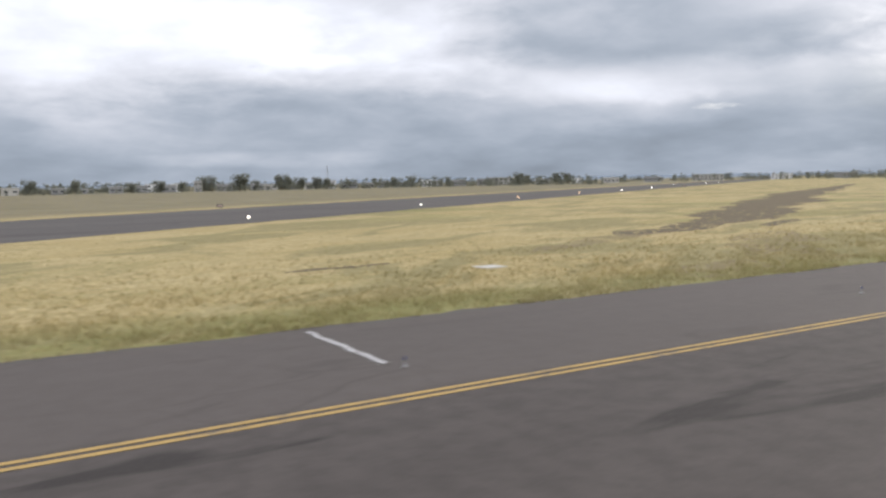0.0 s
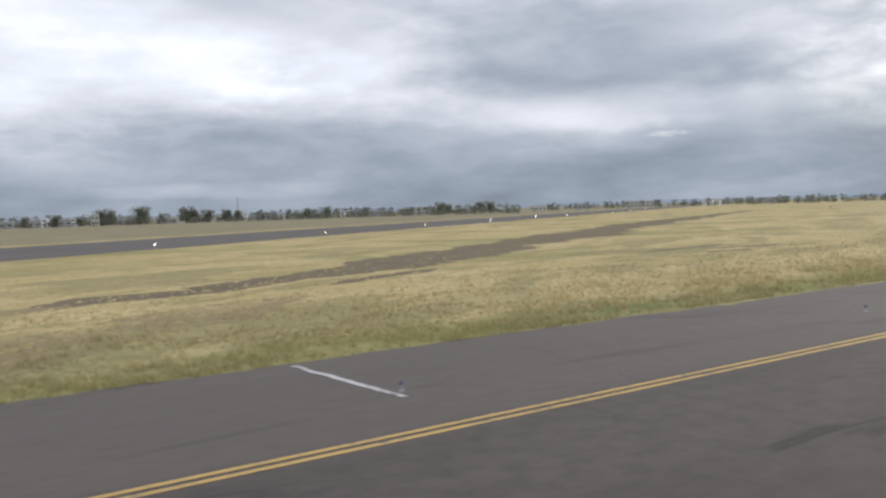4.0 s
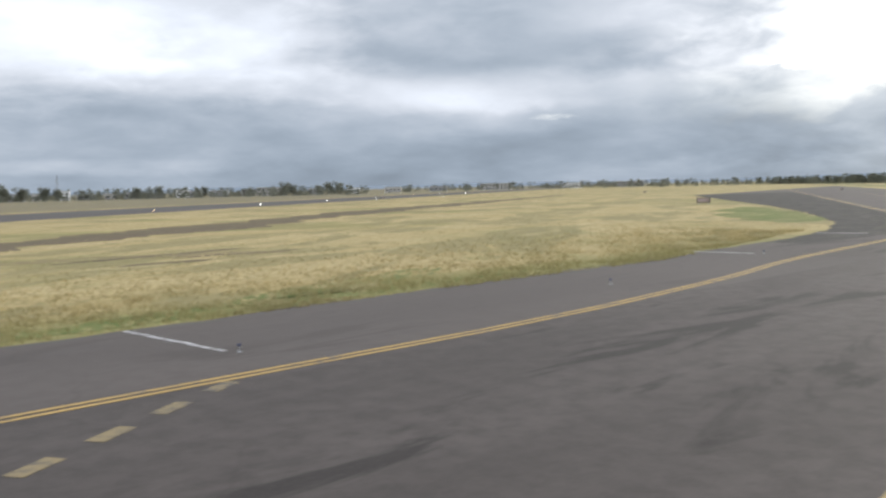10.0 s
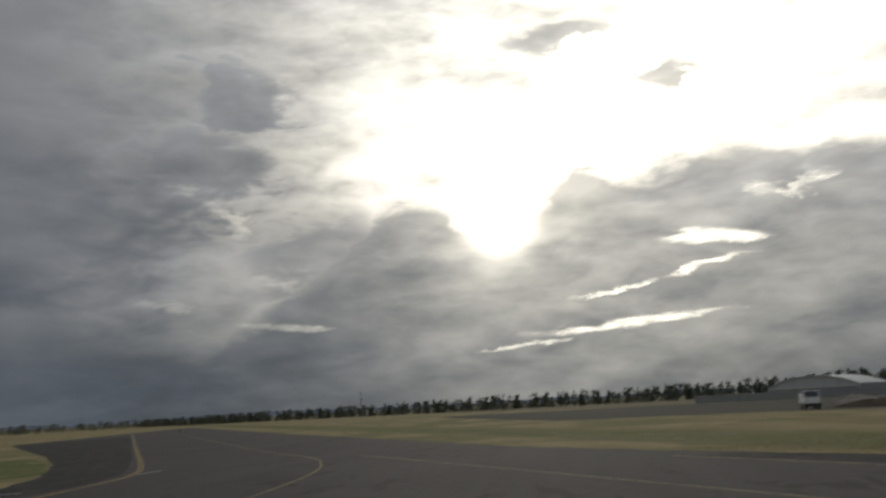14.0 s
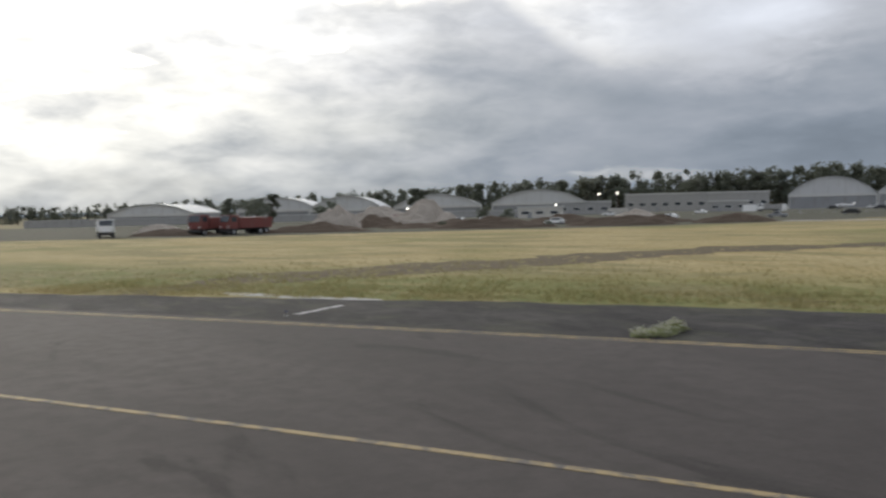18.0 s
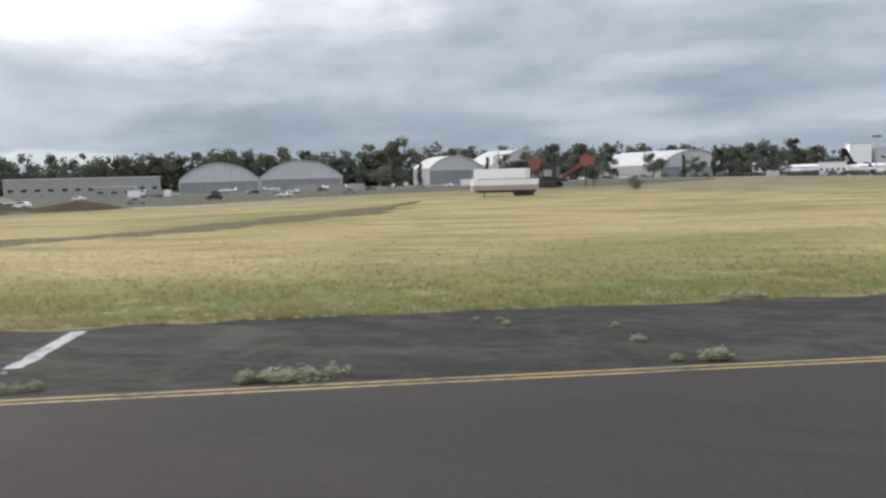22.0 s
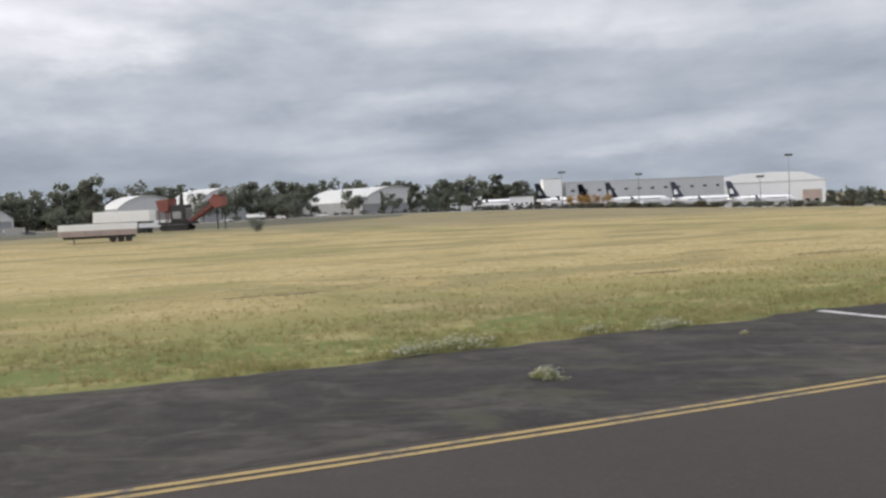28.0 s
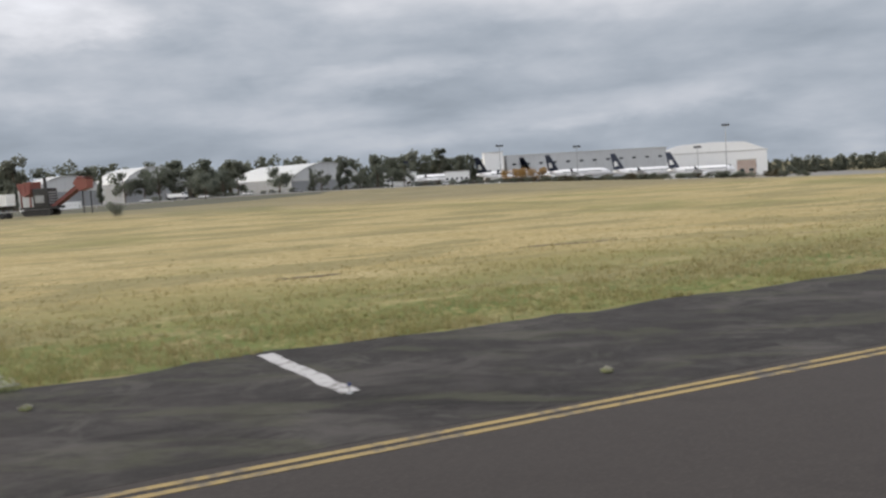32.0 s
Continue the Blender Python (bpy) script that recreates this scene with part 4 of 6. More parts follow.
def verge_b(rng, n):
    u = rng.uniform(-60, 110, n)
    w = np.where(u < 25, 97.5, 98.2) + rng.exponential(6.0, n)
    w = np.where(u > 75, w - (u - 75) * 0.19, w)
    x, y = u * CA + w * SA, u * SA - w * CA
    ok = clumpy(x, y, rng, 0.55, -0.35) & (w < 125)
    return np.c_[x, y][ok]


blades("grass_blades", verge_a(np.random.default_rng(31), 40000), 33, "ragged dry grass blades along the taxiway edge")
blades("grass_blades", verge_b(np.random.default_rng(32), 44000), 34, "ragged dry and green grass blades along the dark shoulder")

# ------------------------------------------------------------------ weeds in the paving


def weed_master(seed, size, count=70, leafy=3):
    rnd = random.Random(seed)
    t = thing("weed", "clump of pale flowering weeds growing through asphalt", "weed", group="weeds in the shoulder")
    stems, heads = bmesh.new(), bmesh.new()
    for i in range(count):
        a, r = rnd.uniform(0, math.tau), size * math.sqrt(rnd.random())
        x, y = r * math.cos(a) * 1.1, r * math.sin(a)
        h = rnd.uniform(0.22, 0.62) * (1.1 - 0.6 * r / size)
        lx, ly = x + rnd.uniform(-0.12, 0.12), y + rnd.uniform(-0.12, 0.12)
        rod((x, y, 0), (lx, ly, h), 0.012, 0.006, 4, stems)
        for k in range(leafy):
            b, s = rnd.uniform(0, math.tau), rnd.uniform(0.06, 0.14)
            z = h * rnd.uniform(0.2, 0.8)
            q = [stems.verts.new((x + (lx - x) * 0.5, y + (ly - y) * 0.5, z)), stems.verts.new((x + math.cos(b) * s, y + math.sin(b) * s, z + 0.05)), stems.verts.new((x + math.cos(b + 0.5) * s * 1.5, y + math.sin(b + 0.5) * s * 1.5, z - 0.02))]
            stems.faces.new(q)
        if rnd.random() < 0.9:
            bmesh.ops.create_icosphere(heads, subdivisions=1, radius=rnd.uniform(0.025, 0.06), matrix=Matrix.Translation((lx, ly, h)) @ Matrix.Diagonal((1, 1, 0.7, 1)))
    tagged(part("foliage", stems, M["weed"], t), kind="stuff")
    tagged(part("bloom", heads, M["bloom"], t, "pale dry flower heads"), kind="stuff")
    return t


weeds = [weed_master(1, 0.45), weed_master(2, 0.7), weed_master(3, 0.35), weed_master(4, 0.7, 34, 1)]
spots = [(107.1, -44.8, 0, 1.0), (107.0, -45.3, 1, 0.95), (107.1, -45.8, 0, 1.15), (107.3, -46.4, 2, 1.3),
         (82.0, -58.65, 0, 0.8), (81.85, -58.75, 2, 0.85), (82.7, -58.35, 2, 0.5), (83.8, -60.4, 0, 0.5), (87.6, -61.8, 2, 0.45), (88.6, -62.1, 2, 0.45), (88.0, -62.4, 0, 0.35), (84.7, -62.1, 2, 0.45),
         (75.9, -63.8, 2, 0.5), (72.2, -63.9, 0, 0.9), (72.0, -64.0, 2, 0.9), (58.9, -73.8, 3, 0.8), (59.1, -73.9, 2, 0.9), (53.3, -79.4, 2, 0.4), (42.0, -80.4, 2, 0.4)]
# low rows of blooming weeds along joints in the paving
wr = random.Random(17)
for j, ((xa, ya), (xb, yb), n, s) in enumerate((((96.6, -51.0), (94.3, -52.4), 9, 0.62), ((90.8, -54.0), (89.1, -55.0), 7, 0.78), ((82.5, -67.9), (81.4, -68.4), 5, 0.62), ((62.9, -77.4), (60.6, -78.8), 9, 0.75),
                                  ((57.9, -80.3), (57.2, -80.6), 3, 0.6), ((55.6, -80.9), (54.7, -81.2), 4, 0.6), ((55.2, -81.4), (55.6, -81.7), 2, 0.6))):
    for i in range(n):
        q = (i + wr.random()) / n
        spots.append((xa + (xb - xa) * q, ya + (yb - ya) * q + wr.uniform(-0.08, 0.08), wr.choice((0, 2, 3)) if j < 2 else 3, (s if j < 2 else s * 1.35) * wr.uniform(0.75, 1.15)))
used = set()
for x, y, k, s in spots:
    m = pose(x, y, PAVE_TOP + 0.004, 0, 0, (x * 37 + y * 91) % 360)
    if k in used:
        ob = copy_thing(weeds[k], m)
    else:
        ob = weeds[k]
        ob.matrix_basis = m
        used.add(k)
    ob.scale = (s * 0.68, s * 0.68, s * 0.64)

# ------------------------------------------------------------------ airfield lights


def edge_light():
    t = thing("taxiway_light", "small blue taxiway edge light on a short post", "light", group="taxiway edge lights")
    part("base", rod((0, 0, 0), (0, 0, 0.05), 0.13, 0.11, 10), M["steel"], t)
    part("post", rod((0, 0, 0.05), (0, 0, 0.30), 0.025, 0.025, 8), M["steel"], t)
    bm = rod((0, 0, 0.30), (0, 0, 0.40), 0.065, 0.06, 10)
    bmesh.ops.create_uvsphere(bm, u_segments=10, v_segments=6, radius=0.06, matrix=Matrix.Translation((0, 0, 0.40)))
    part("lens", bm, M["blue_glass"], t, "dark blue glass lens")
    return t


proto = edge_light()
for i, (x, y) in enumerate([(9.3, 16.0), (27.4, 16.6), (46.1, 16.9), (65.2, 16.7), (83.7, 16.2), (101, 17.6), (117.6, 19.6), (96.4, -53.3), (71.2, -66.5), (47.0, -79.6), (58.75, -73.9), (119.4, -38.3), (84, -60.5), (22, -92)]):
    if i == 0:
        proto.matrix_basis = pose(x, y, PAVE_TOP)
        proto.scale = (0.5, 0.5, 0.5)
    else: copy_thing(proto, pose(x, y, PAVE_TOP))


def runway_light(lit):
    t = thing("runway_light", "lit runway edge light low on a short stem", "light", group="runway edge lights")
    part("stem", rod((0, 0, 0), (0, 0, 0.28), 0.05, 0.04, 8), M["steel"], t)
    bm = bmesh.new()
    bmesh.ops.create_uvsphere(bm, u_segments=12, v_segments=8, radius=0.09, matrix=Matrix.Translation((0, 0, 0.38)))
    part("lamp", bm, lit, t, "glowing lamp")
    return t


rl, rl_warm = runway_light(M["lamp_white"]), runway_light(M["lamp_warm"])
first = {0: True, 1: True}
for i, u in enumerate((-20, 31, 80, 125, 172, 220, 270, 318, 367, 416, 466, 520, 575)):
    x, y = rw(u, -60.0)
    k = 1 if i in (4, 5, 9) else 0
    src = rl_warm if k else rl
    if first[k]:
        src.matrix_basis, first[k] = pose(x, y, 0.03), False
    else:
        copy_thing(src, pose(x, y, 0.03))


def sign_board():
    t = thing("airfield_sign", "dark boxy airfield sign on two short legs", "sign", group="airfield signs")
    part("panel", box(-0.9, 0.9, -0.12, 0.12, 0.35, 1.3, bevel=0.03), M["dark"], t)
    part("face", box(-0.8, 0.8, -0.135, -0.122, 0.45, 1.2), M["rust"], t)
    for x in (-0.6, 0.6):
        part("leg", rod((x, 0, 0), (x, 0, 0.35), 0.05), M["steel"], t)
    return t


sg = sign_board()
sg.matrix_basis = pose(208, 76, 0, 0, 0, -57)
sg.scale = (1.25, 1.25, 0.95)
for x, y, r in ((49.7, 149.8, -13), (379, 123, -68), (360, 190, -54), (270, 240, -38)):
    copy_thing(sg, pose(x, y, 0, 0, 0, r)).scale = (0.6, 0.6, 0.55)
single("concrete_slab", box(22.8, 24.0, 31.8, 33.0, 0, 0.05, bevel=0.02), M["cream"], "small flat cream-coloured concrete manhole slab in the grass", "slab")

# ------------------------------------------------------------------ trees


def tree_meshes(seed, h, shape, mat):
    rnd = random.Random(seed)
    trunk = rod((0, 0, -0.1), (0, 0, h * 0.45), h * 0.022, h * 0.014, 7)
    top = Vector((rnd.uniform(-0.05, 0.05) * h, rnd.uniform(-0.05, 0.05) * h, h * 0.8))
    rod((0, 0, h * 0.45), top, h * 0.014, h * 0.004, 6, trunk)
    clumps = []
    n = 15 if shape != "slim" else 12
    for i in range(n):
        a = rnd.uniform(0, math.tau)
        if shape == "round":
            z = h * rnd.uniform(0.32, 0.93)
            r = h * 0.40 * math.sqrt(max(0.05, 1 - ((z / h - 0.58) / 0.42) ** 2)) * rnd.uniform(0.45, 1.0)
            s = h * rnd.uniform(0.11, 0.19)
        elif shape == "tall":
            z = h * rnd.uniform(0.14, 0.97)
            r = h * 0.20 * (1.1 - 0.55 * z / h) * rnd.uniform(0.3, 1.0)
            s = h * rnd.uniform(0.07, 0.135)
        elif shape == "slim":
            z = h * (0.15 + 0.83 * i / n)
            r = h * 0.06 * rnd.uniform(0, 1.0)
            s = h * 0.085 * (1.15 - 0.75 * z / h)
        else:
            z = h * rnd.uniform(0.15, 0.85)
            r = h * 0.55 * rnd.uniform(0.2, 1.0) * (1 - 0.5 * z / h)
            s = h * rnd.uniform(0.14, 0.24)
        c = Vector((r * math.cos(a), r * math.sin(a), z))
        clumps.append((c, s))
        if i % 2 == 0 and shape != "slim":
            rod((0, 0, max(h * 0.15, z - r * 0.9 - h * 0.05)), c, h * 0.009, h * 0.003, 5, trunk)
    verts, faces = [], []
    for c, s in clumps:
        for k in range(84):
            d = Vector((rnd.gauss(0, 1), rnd.gauss(0, 1), rnd.gauss(0, 0.8))).normalized() * s * rnd.uniform(0.35, 1.08)
            q = c + d
            e = h * rnd.uniform(0.020, 0.044)
            u = Vector((rnd.gauss(0, 1), rnd.gauss(0, 1), rnd.gauss(0, 1))).normalized()
            v = u.orthogonal().normalized()
            i0 = len(verts)
            verts += [q + u * e, q + v * e * 0.8, q - u * e * 0.9, q - v * e]
            faces.append((i0, i0 + 1, i0 + 2, i0 + 3))
    crown = bpy.data.meshes.new("crown")
    crown.from_pydata(verts, [], faces)
    crown.materials.append(mat)
    return mesh_of(trunk, "trunk", M["bark"]), crown


def tree(name, seed, h, shape, mat, label, group):
    t = thing(name, label, "tree", group=group)
    tr, cr = tree_meshes(seed, h, shape, mat)
    part("trunk", tr, None, t)
    part("crown", cr, None, t)
    return t


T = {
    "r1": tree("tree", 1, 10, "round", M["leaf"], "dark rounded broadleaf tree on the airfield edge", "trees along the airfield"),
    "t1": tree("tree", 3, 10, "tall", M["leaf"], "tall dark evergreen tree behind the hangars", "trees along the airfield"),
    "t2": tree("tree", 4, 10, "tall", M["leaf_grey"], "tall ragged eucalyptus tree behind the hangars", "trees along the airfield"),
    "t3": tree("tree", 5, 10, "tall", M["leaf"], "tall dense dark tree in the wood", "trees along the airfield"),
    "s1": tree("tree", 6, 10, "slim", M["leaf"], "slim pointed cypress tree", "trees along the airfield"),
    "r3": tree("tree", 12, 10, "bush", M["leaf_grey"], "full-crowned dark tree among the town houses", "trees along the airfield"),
    "b1": tree("bush", 7, 10, "bush", M["leaf"], "low dark leafy bush by the fence", "bushes along the fence"),
    "b3": tree("bush", 9, 10, "bush", M["leaf_dry"], "brownish dry bush in the hedge", "bushes along the fence"),
    "b2": tree("bush", 8, 10, "bush", M["leaf_gold"], "golden-leaved bush in front of parked jets", "bushes along the fence"),
}
placed = set()


def plant(kind, x, y, h, rnd, wide=1.0):
    m = pose(x, y, 0, 0, 0, rnd.uniform(0, 360))
    if kind in placed:
        ob = copy_thing(T[kind], m)
    else:
        ob = T[kind]
        ob.matrix_basis = m
        placed.add(kind)
    ob.scale = (h / 10 * wide, h / 10 * wide, h / 10)


rnd = random.Random(11)
# wood that closes the field behind the hangars: far trees joined, the front row single
def far_wood(name, trees, mat, label, seed):
    rng = np.random.default_rng(seed)
    out = []
    for x, y, h, wide in trees:
        n = 14
        z = h * rng.uniform(0.06, 0.97, n)
        r = h * 0.30 * wide * np.sqrt(np.clip(1.08 - z / h, 0.05, 1)) * rng.uniform(0.1, 1.0, n)
        a = rng.uniform(0, 2 * np.pi, n)
        c = np.c_[x + r * np.cos(a), y + r * np.sin(a), z]
        s = h * rng.uniform(0.08, 0.15, n)
        m = 26
        d = rng.normal(0, 1, (n, m, 3))
        d /= np.linalg.norm(d, axis=2, keepdims=True)
        q = (c[:, None, :] + d * s[:, None, None] * rng.uniform(0.3, 1.1, (n, m, 1))).reshape(-1, 3)
        u = rng.normal(0, 1, q.shape)
        u /= np.linalg.norm(u, axis=1, keepdims=True)
        v = np.cross(u, rng.normal(0, 1, q.shape))
        v /= np.linalg.norm(v, axis=1, keepdims=True)
        e = h * rng.uniform(0.022, 0.048, (len(q), 1))
        out.append(np.stack([q + u * e, q + v * e * 0.8, q - u * e * 0.9, q - v * e], axis=1))
        # trunk
        out[-1][:, :, 2] += lie(x, y)
        t = h * 0.018
        out.append(np.array((0, 0, lie(x, y))) + np.array([[[x - t, y - t, 0], [x + t, y - t, 0], [x + t * 0.5, y, h * 0.7], [x - t * 0.5, y, h * 0.7]], [[x - t, y + t, 0], [x - t, y - t, 0], [x, y - t * 0.5, h * 0.7], [x, y + t * 0.5, h * 0.7]]]))
    v = np.concatenate(out).astype(np.float32)
    k = len(v)
    me = bpy.data.meshes.new(name)
    me.vertices.add(k * 4)
    me.vertices.foreach_set("co", v.ravel())
    me.loops.add(k * 4)
    me.loops.foreach_set("vertex_index", np.arange(k * 4, dtype=np.int32))
    me.polygons.add(k)
    me.polygons.foreach_set("loop_start", np.arange(0, k * 4, 4, dtype=np.int32))
    me.update(calc_edges=True)
    me.materials.append(mat)
    tagged(new(name, me), label, "trees", kind="stuff")


WOOD = [(900, 420, 7), (760, 260, 7.5), (690, 130, 8), (640, 40, 8.5), (625, -60, 9), (620, -150, 11), (590, -250, 14), (545, -340, 19), (485, -425, 22), (420, -475, 23), (365, -510, 24), (310, -560, 25), (245, -605, 24), (180, -640, 23), (120, -670, 22), (60, -715, 20), (-20, -770, 17), (-140, -800, 14), (-330, -830, 13), (-560, -820, 12)]
wood = []
for (x0, y0, h0), (x1, y1, h1) in zip(WOOD, WOOD[1:]):
    ln = math.hypot(x1 - x0, y1 - y0)
    for row, step in ((0, 11.0), (1, 4.0), (2, 4.0), (3, 5.0)):
        for k in range(int(ln / step)):
            s = (k + rnd.random()) / (ln / step)
            off = rnd.uniform(-5, 5) - 9 * row
            ox, oy = (y1 - y0) / ln * off, -(x1 - x0) / ln * off
            x, y = x0 + (x1 - x0) * s + ox, y0 + (y1 - y0) * s + oy
            h = h0 + (h1 - h0) * s
            if row == 0:
                plant(rnd.choice(("t1", "t1", "t3", "t3", "t2", "r1", "s1")), x, y, h * rnd.choice((0.62, 0.75, 0.85, 0.95, 1.0)), rnd, rnd.uniform(0.95, 1.4))
            else:
                wood.append((x, y, h * rnd.choice((0.55, 0.65, 0.75, 0.85, 0.92, 1.0, 1.08)), rnd.uniform(1.0, 1.7)))
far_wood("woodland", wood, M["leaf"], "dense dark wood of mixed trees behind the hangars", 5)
for x, y, h, k in [(300, -515, 29, "t2"), (304, -519, 24, "t1"), (206, -436, 15, "r1"), (199, -441, 14, "t1"), (192, -440, 16, "r1"), (186, -443, 17, "t3"), (179, -444, 15, "r1"), (172, -446, 17, "t1"), (166, -449, 13, "r1"), (214, -430, 13, "s1"), (160, -452, 15, "t3"),
                   (138, -440, 12.5, "r1"), (120, -443, 10, "r1"), (112, -447, 15, "s1"), (110, -450, 13, "t1"), (104, -452, 9, "r1"), (153, -386, 11, "r1"), (92, -480, 10, "r1"), (126, -452, 11, "s1"), (97, -458, 15, "t1"), (85, -462, 12, "r1"),
                   (262, -392, 13, "s1"), (254, -398, 11, "r1"), (247, -404, 9, "r1"), (238, -405, 12, "s1"), (118, -700, 22, "t1"), (98, -640, 24, "t2"), (80, -650, 25, "t1"), (66, -660, 20, "t1"), (355, -120, 9, "r1"), (362, -128, 10, "t1"), (345, -140, 8, "r1"), (420, -215, 13, "t1"), (426, -222, 12, "t3"), (440, -150, 11, "r1"), (448, -140, 10, "t1"), (300, -170, 5, "b1"), (302, -180, 4, "b1")]:
    plant(k, x, y, h, rnd, 1.1)
# trees between the houses of the town
for az, dist, h, k in [(84.6, 560, 9, "r3"), (83.1, 590, 6, "r3"), (82.0, 575, 9, "r3"), (78.6, 610, 7, "r3"), (77.0, 600, 8, "r3"), (75.6, 620, 7, "r3"), (74.3, 600, 11, "r3"), (73.8, 603, 10, "r3"), (72.1, 585, 12, "r3"), (71.8, 590, 11, "r3"), (69.4, 610, 11, "r3"), (68.9, 612, 9, "r3"), (68.1, 620, 9, "r3"), (67.0, 640, 9, "r3"),
                       (66.3, 640, 8, "r3"), (61.9, 640, 8, "r3"), (60.7, 650, 9, "r3"), (58.2, 680, 8, "r3"), (53.4, 700, 10, "r3"), (52.9, 690, 8, "r3"), (50.8, 720, 10, "r3"), (50.2, 720, 9, "r3")]:
    plant(k, 19 + dist * math.cos(radians(az)), dist * math.sin(radians(az)), h * 1.05, rnd, 1.15)
town = []
for i in range(1000):
    az = rnd.uniform(18, 93)
    dist = rnd.uniform(575, 760) if az > 48 else rnd.uniform(800, 1250)
    town.append((19 + dist * math.cos(radians(az)), dist * math.sin(radians(az)), rnd.uniform(2.2, 4.5) if dist < 620 else rnd.uniform(3.5, 8.0), rnd.uniform(1.5, 2.6)))
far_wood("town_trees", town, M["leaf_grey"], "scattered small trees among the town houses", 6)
# bushes and hedge by the fence
for i in range(110):
    s = i / 110
    x = 108 - 165 * s + rnd.uniform(-3, 3)
    y = -478 + 30 * s + 170 * max(0, s - 0.45) + rnd.uniform(-3, 3)
    plant("b1" if rnd.random() < 0.7 else "b3", x, y, rnd.uniform(1.7, 2.9), rnd, 1.9)
for i in range(26):
    s = i / 25
    plant("b1", 186 - 78 * s + rnd.uniform(-2, 2), -418 - 54 * s + rnd.uniform(-2, 2), rnd.uniform(1.4, 2.6), rnd, 1.9)
for x, y in ((38, -482), (33, -480), (29, -483), (25, -481), (20, -482)):
    plant("b2", x, y, rnd.uniform(6, 8), rnd, 1.1)
for x, y, h in [(108, -206, 2.8), (238, -118, 1.6), (224, -134, 1.5)]:
    plant("b1", x, y, h, rnd, 1.5)

# ------------------------------------------------------------------ hangars and buildings


def between(l, r):
    d = (r[0] - l[0], r[1] - l[1])
    return math.hypot(*d), pose(l[0], l[1], 0, 0, 0, math.degrees(math.atan2(d[1], d[0])))


def arc(width, rise, n=18):
    R = (width * width / 4 + rise * rise) / (2 * rise)
    a = math.asin(min(1.0, width / 2 / R))
    return [(width / 2 + R * math.sin(-a + 2 * a * i / n), R * math.cos(-a + 2 * a * i / n) - (R - rise)) for i in range(n + 1)]


def arch_hangar(l, r, depth, eave, rise, label, doors=6, open_front=False):
    w, m = between(l, r)
    t = thing("hangar", label, "hangar", m, "hangars round the apron")
    curve = arc(w, rise)
    # roof: a curved shell with an overhang
    shell = bmesh.new()
    prism([(x, eave + z + 0.25) for x, z in curve] + [(x, eave + z) for x, z in reversed(curve)], -0.6, depth + 0.3, shell)
    part("roof", shell, M["roof"], t, "pale curved sheet roof")
    part("gable", prism([(x, eave + z - 0.02) for x, z in curve], 0.0, 0.3), M["gable"], t, "grey sheeted gable end")
    part("gable", prism([(x, eave + z - 0.02) for x, z in curve], depth - 0.3, depth), M["gable"], t)
    for x0 in (0.0, w - 0.35):
        part("side_wall", box(x0, x0 + 0.35, 0, depth, 0, eave), M["wall"], t)
    part("back_wall", box(0.35, w - 0.35, depth - 0.3, depth, 0, eave), M["wall"], t)
    part("lintel", box(0.35, w - 0.35, -0.1, 0.35, eave - 1.0, eave - 0.02), M["trim"], t, "light steel door lintel")
    for i in range(doors):
        a, b = 0.5 + (w - 1) * i / doors, 0.5 + (w - 1) * (i + 1) / doors
        if open_front and i % 3 == 1:
            continue
        part("door", box(a + 0.05, b - 0.05, 0.05 + 0.16 * (i % 2), 0.18 + 0.16 * (i % 2), 0.05, eave - 1.02), M["door"], t)
    for i in range(1, 6):
        x, z = curve[i * 3]
        part("rib", rod((x, -0.04, eave + 0.05), (x, -0.04, eave + z - 0.05), 0.07, seg=6), M["trim"], t)
    for x in (0.15, w - 0.15):
        part("post", box(x - 0.25, x + 0.25, -0.35, -0.002, 0, eave + 0.5), M["trim"], t)
    return t


arch_hangar((340.2, -363.6), (311.4, -385.0), 45, 6.3, 7.6, "wide pale arched aircraft hangar with closed doors")
arch_hangar((311.0, -385.3), (278.5, -405.4), 45, 6.6, 7.6, "wide pale arched aircraft hangar beside its twin")
arch_hangar((245, -432), (226, -458), 15, 8.2, 6.0, "arched hangar with pale roof behind trees")
arch_hangar((224, -476), (203, -505), 27, 9.5, 7.8, "large arched hangar with light roof side")
arch_hangar((138, -461), (110, -496), 46, 6.0, 7.2, "big arched hangar with bright curved roof")
for l, r, d, e, ri, lb in [((470, -96), (450, -126), 40, 4.2, 4.0, "long low arched storage hangar, pale roofed"), ((466, -150), (446, -180), 36, 5.0, 5.0, "arched storage hangar with dusty pale roof"), ((436, -172), (418, -198), 34, 4.6, 5.4, "rounded whitish tent hangar at the field edge"),
                           ((456, -224), (432, -258), 38, 5.2, 5.4, "pale arched tent hangar in a row"), ((428, -262), (400, -296), 38, 5.6, 6.0, "wide pale tent hangar at the row's end")]:
    arch_hangar(l, r, d, e, ri, lb, 4)


